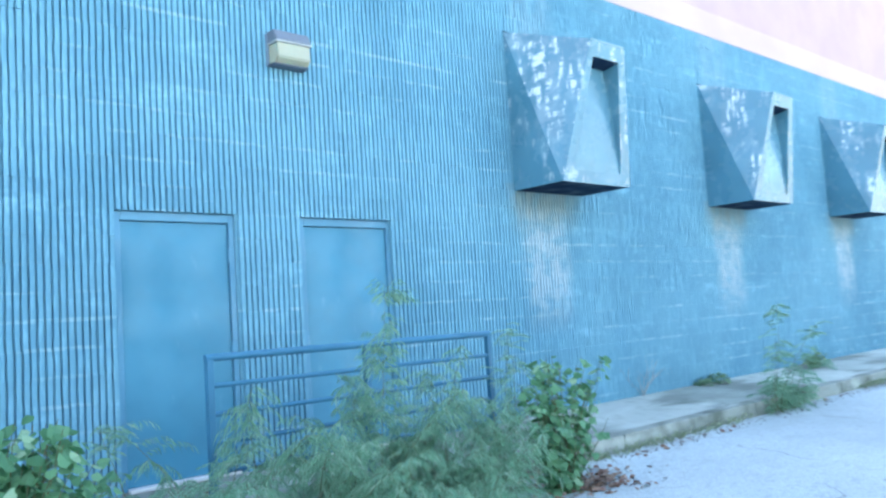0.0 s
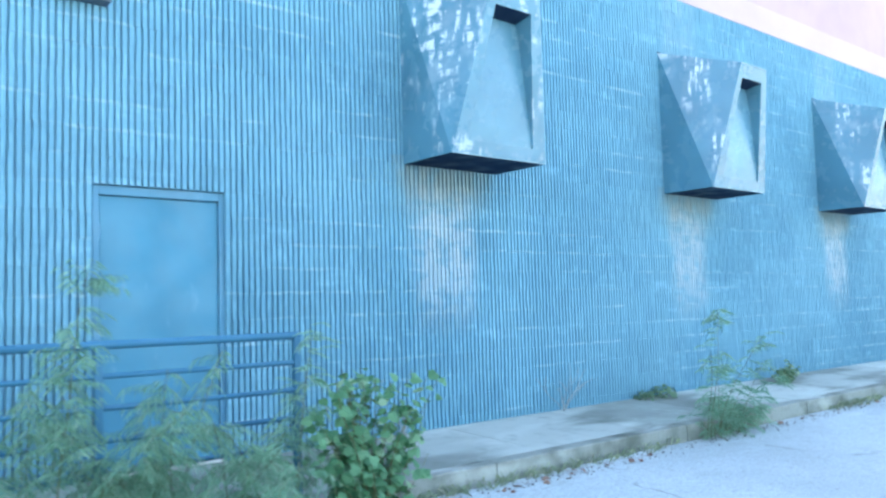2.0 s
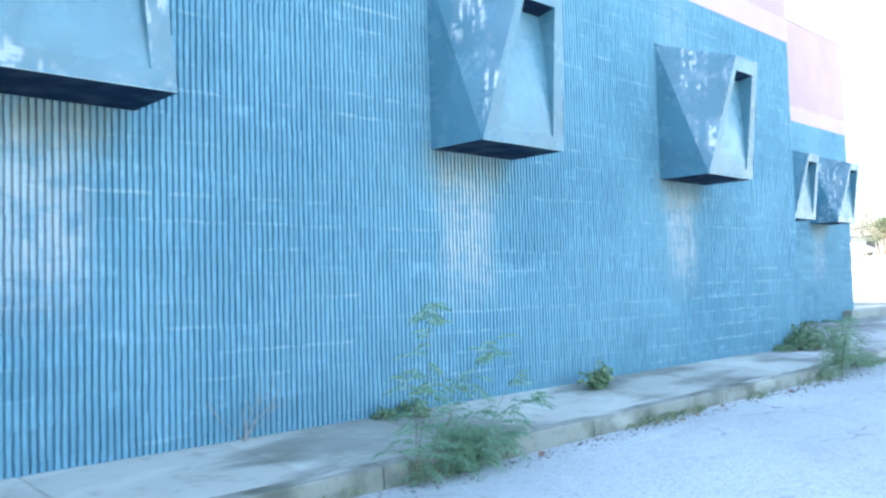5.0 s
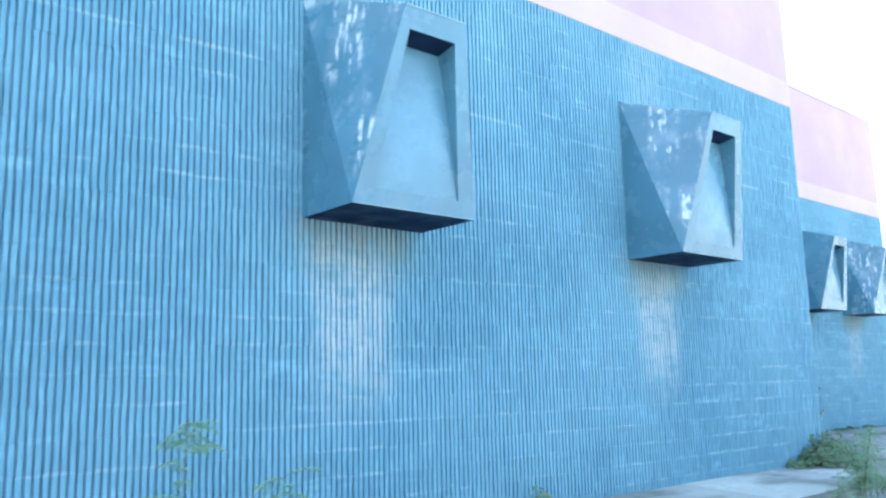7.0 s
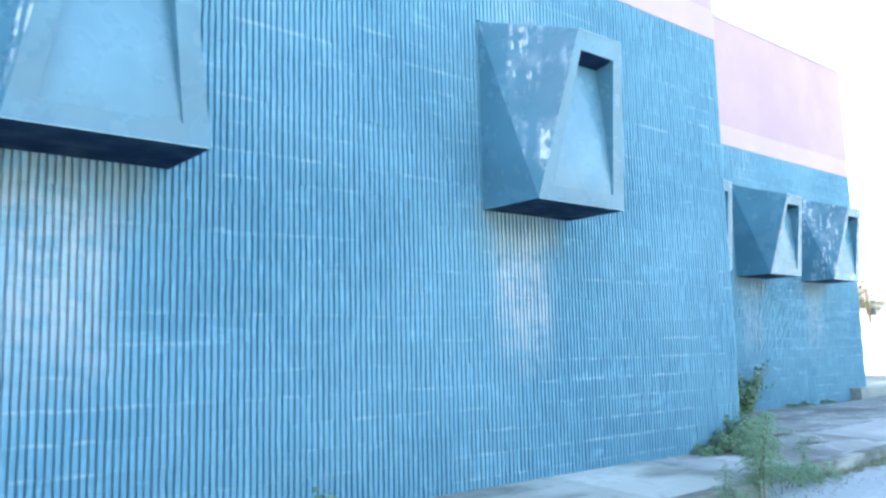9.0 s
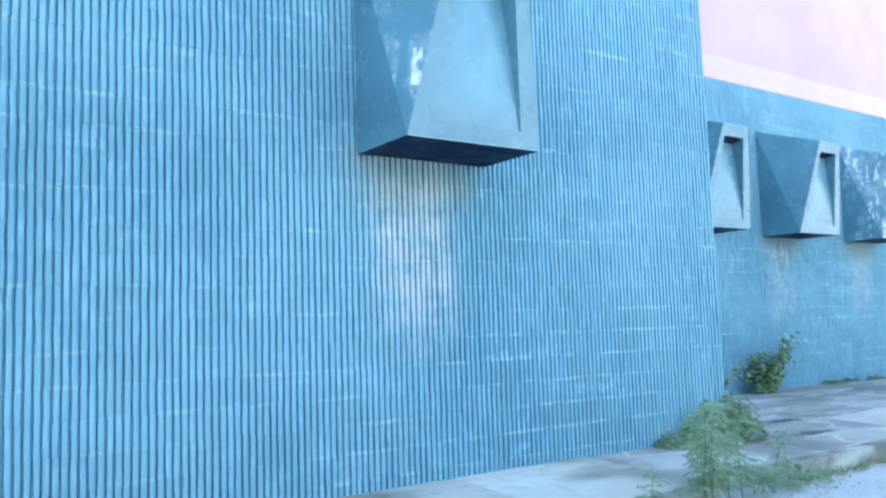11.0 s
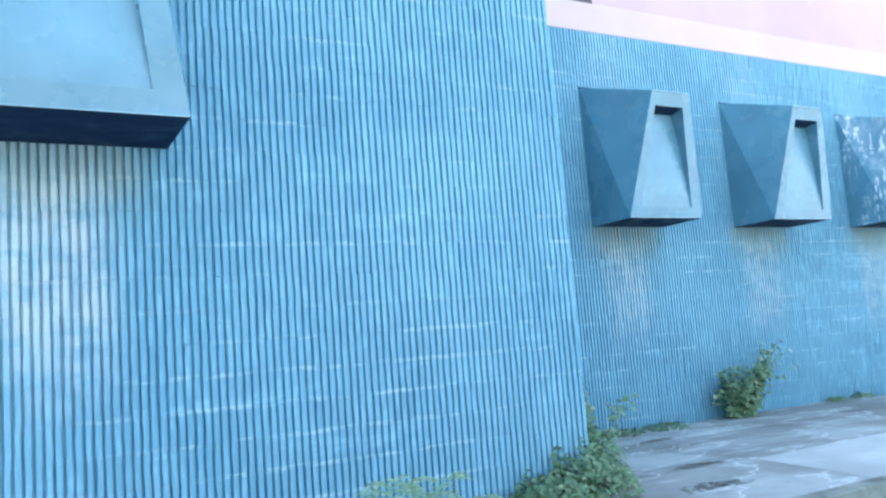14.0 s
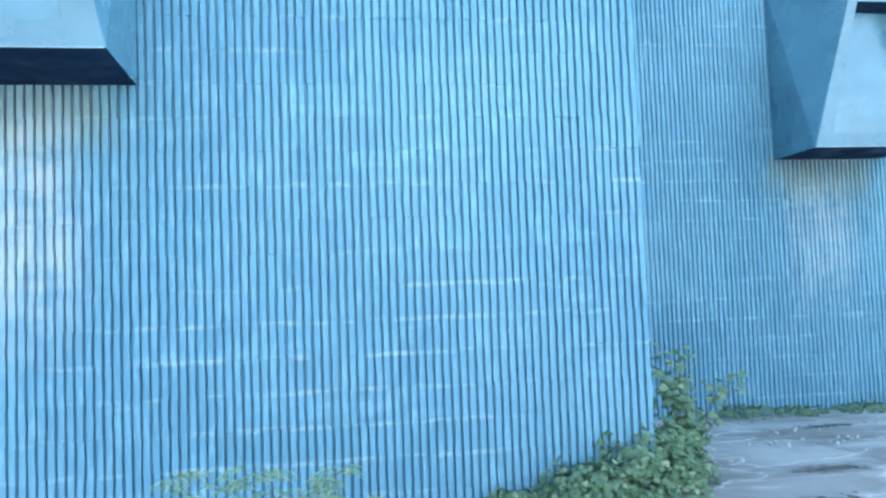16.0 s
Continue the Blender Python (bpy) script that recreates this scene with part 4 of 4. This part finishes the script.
def strip(x0, x1, thick):
    """A long band laid over the rising land, its top standing proud by thick."""
    bm = bmesh.new()
    xs = [x0 + (x1 - x0) * k / 6 for k in range(7)]
    rows = [[bm.verts.new((xv, yv, ROAD_Z + rise(xv) + dz)) for yv in (-60, 120)] for xv, dz in [(xs[0], -0.05)] + [(v, thick) for v in xs] + [(xs[-1], -0.05)]]
    for a, b in zip(rows, rows[1:]):
        bm.faces.new((a[0], b[0], b[1], a[1]))
    return bm


structure("kerb_far", strip(61.6, 62.3, 0.16), KERB, "grey concrete kerb across the sunlit lot")
structure("verge", strip(82.0, 94.0, 0.06), plain("dry_grass", (0.26, 0.28, 0.12), 0.9, vary=0.5, scale=0.6), "dry yellow-green grass verge on rising ground")


def far_house(at, turn, w, d, h, label):
    """A small gabled house: walls, roof, door and two windows on its front."""
    house = thing("house", label, "house", at, turn, group="houses beyond the far road")
    wall, roof = plain("pale_siding", (0.55, 0.53, 0.50), 0.8), plain("grey_shingles", (0.16, 0.15, 0.15), 0.9)
    part("wall", box((-w / 2, -d / 2, -0.3), (w / 2, d / 2, h), 0.01), wall, house)
    bm = bmesh.new()
    ends = [[bm.verts.new((xx, yy, zz)) for yy, zz in ((-d / 2 - 0.35, h - 0.05), (0, h + d * 0.28), (d / 2 + 0.35, h - 0.05), (d / 2 + 0.35, h - 0.2), (-d / 2 - 0.35, h - 0.2))] for xx in (-w / 2 - 0.3, w / 2 + 0.3)]
    bm.faces.new(ends[0])
    bm.faces.new(ends[1][::-1])
    for k in range(5):
        bm.faces.new((ends[0][k], ends[1][k], ends[1][(k + 1) % 5], ends[0][(k + 1) % 5]))
    part("roof", bm, roof, house)
    dark = plain("dark_pane", (0.05, 0.055, 0.06), 0.2)
    part("door", box((-0.45, -d / 2 - 0.05, 0), (0.45, -d / 2 + 0.02, 2.0), 0.01), plain("house_door", (0.25, 0.16, 0.12), 0.6), house)
    for wx in (-w * 0.32, w * 0.32):
        win = part("window", box((wx - 0.6, -d / 2 - 0.06, 0.9), (wx + 0.6, -d / 2 + 0.02, 2.0), 0.01), wall, house)
        part("pane", box((wx - 0.5, -d / 2 - 0.075, 1.0), (wx + 0.5, -d / 2 - 0.055, 1.9)), dark, win)
    return house


far_house((116, 34.5, ROAD_Z + rise(116)), -70, 9.0, 6.5, 2.6, "low pale house with a grey shingle roof")
far_house((124, 43.0, ROAD_Z + rise(124)), -62, 8.0, 6.0, 2.5, "low pale house with a grey roof among trees")


def parked_car(at, turn, paint, label):
    car = thing("parked_car", label, "car", at, turn, group="cars beyond the verge")
    bm = bmesh.new()
    prof = [(-2.2, 0.35), (-2.25, 0.75), (-1.5, 0.92), (-0.75, 1.42), (0.85, 1.45), (1.7, 0.98), (2.2, 0.85), (2.25, 0.35)]
    sides = [[bm.verts.new((px, yy * (0.86 if pz > 1.2 else 1.0), pz)) for px, pz in prof] for yy in (-0.9, 0.9)]
    bm.faces.new(sides[0])
    bm.faces.new(sides[1][::-1])
    for k in range(8):
        bm.faces.new((sides[0][k], sides[1][k], sides[1][(k + 1) % 8], sides[0][(k + 1) % 8]))
    bmesh.ops.bevel(bm, geom=bm.edges[:], offset=0.07, segments=2, affect="EDGES")
    part("body", bm, paint, car)
    glass = plain("car_glass", (0.03, 0.035, 0.04), 0.1)
    for yy in (-0.885, 0.885):
        bm = bmesh.new()
        vs = [bm.verts.new((px, yy * (0.89 if pz > 1.2 else 1.005), pz)) for px, pz in ((-1.2, 0.97), (-0.7, 1.33), (0.75, 1.36), (1.35, 1.0))]
        back = [bm.verts.new(v.co + Vector((0, 0.04 if yy < 0 else -0.04, 0))) for v in vs]
        bm.faces.new(vs)
        bm.faces.new(back[::-1])
        for k in range(4):
            bm.faces.new((vs[k], back[k], back[(k + 1) % 4], vs[(k + 1) % 4]))
        part("window", bm, glass, car)
    for wx in (-1.4, 1.4):
        for yy in (-0.8, 0.8):
            wheel = part("wheel", tube(bmesh.new(), (wx, yy - 0.1, 0.33), (wx, yy + 0.1, 0.33), 0.33, sides=16), plain("tyre_rubber", (0.03, 0.03, 0.03), 0.9), car)
            part("rim", tube(bmesh.new(), (wx, yy - 0.11, 0.33), (wx, yy + 0.11, 0.33), 0.2, sides=12), STEEL, wheel)
    return car


parked_car((99, 27.5, ROAD_Z + rise(99)), 80, plain("silver_paint", (0.45, 0.45, 0.48), 0.3, 0.3), "silver parked car beyond the grass verge")
parked_car((97, 34.0, ROAD_Z + rise(97)), 85, plain("dark_red_paint", (0.22, 0.07, 0.08), 0.3), "dark red parked car beyond the grass verge")


# ---- ribbed blocks, last ----
BLOCK_RIBS = 8


def block_mesh(seed, n, material, fine):
    """A split-ribbed block of n ribs: origin at its lower left, ribs towards -y."""
    r = random.Random(seed)
    rows = (0.0, 0.5, 1.0) if fine else (0.0, 1.0)
    gap, h = 0.0005, COURSE
    verts, faces = [], []
    lean = [r.uniform(-0.0012, 0.0012) for _ in range(n)]
    face_y = [r.uniform(-0.002, 0.003) for _ in range(n)]
    cols = 4 * n
    for row in rows:
        for k in range(n):
            c = (k + 0.5) * RIB + lean[k] + r.uniform(-0.0022, 0.0022)
            hw = 0.0162 + r.uniform(-0.0022, 0.0022)
            g = 0.0035 + r.uniform(-0.001, 0.001)
            z = gap + (h - 2 * gap) * row
            y = -GROOVE + face_y[k] + r.uniform(-0.0015, 0.0015)
            x0, x1 = k * RIB, (k + 1) * RIB
            verts += [(max(x0 + 0.0005, c - hw - g), -0.003, z), (c - hw, y, z), (c + hw, y, z), (min(x1 - 0.0005, c + hw + g), -0.003, z)]
    for j in range(len(rows) - 1):
        for i in range(cols - 1):
            a = j * cols + i
            faces.append((a, a + 1, a + cols + 1, a + cols))
    last = (len(rows) - 1) * cols
    for k in range(n):
        b = 4 * k
        faces.append((b + 3, b + 2, b + 1, b))
        faces.append((last + b, last + b + 1, last + b + 2, last + b + 3))
    return verts, faces


def lay_blocks(parent, x_left, x_right, y, openings, singles):
    """Running bond from the right end; singles: the stretch of the plan whose blocks are objects of their own."""
    shared = {}
    stuff = {"teal": ([], [])}
    mats = {"teal": TEAL}
    r = random.Random(11)
    ribs = int((x_right - x_left) / RIB)
    for course in range(-1, 25):
        z = COURSE_0 + course * COURSE
        paint = "teal"
        start = -4 if course % 2 else 0
        for s in range(start, ribs, BLOCK_RIBS):
            a, b = max(0, s), min(ribs, s + BLOCK_RIBS)
            # cut the block at openings
            runs, run = [], []
            for k in range(a, b):
                cx = x_right - (k + 0.5) * RIB
                hole = any(o0 - 0.005 < cx < o1 + 0.005 and z + COURSE * 0.5 < DOOR_H for o0, o1 in openings)
                if hole:
                    if run:
                        runs.append(run)
                    run = []
                else:
                    run.append(k)
            if run:
                runs.append(run)
            for run in runs:
                n, left = len(run), x_right - (run[-1] + 1) * RIB
                near = singles[0] <= left <= singles[1] and paint == "teal" and course >= 0
                fine = near or (paint == "teal" and left > -1.0)
                key = (n, r.randrange(9), fine)
                if key not in shared:
                    shared[key] = block_mesh(hash(key[:2]) % 9973, n, None, fine)
                verts, faces = shared[key]
                off = (left + r.uniform(-0.0015, 0.0015), y + r.uniform(-0.0015, 0.002), z + r.uniform(-0.0006, 0.0006))
                if near:
                    mk = ("mesh",) + key
                    if mk not in shared:
                        shared[mk] = mesh_of("block", verts, faces, TEAL)
                    ob = new("block", shared[mk])
                    ob.parent = parent
                    ob.location = off
                else:
                    sv, sf = stuff[paint]
                    base = len(sv)
                    sv.extend((v[0] + off[0], v[1] + off[1], v[2] + off[2]) for v in verts)
                    sf.extend(tuple(i + base for i in fc) for fc in faces)
    for paint, (sv, sf) in stuff.items():
        ob = part("blocks", mesh_of("blocks", sv, sf, mats[paint]), None, parent, paint + " painted ribbed blocks")
        tagged(ob, kind="stuff")


lay_blocks(wall_front, X0, X1, 0.0, DOORS, (13.2, 18.5))
lay_blocks(wall_back, X1 - 0.3, X2, Y1, (), (18.1, 23.4))
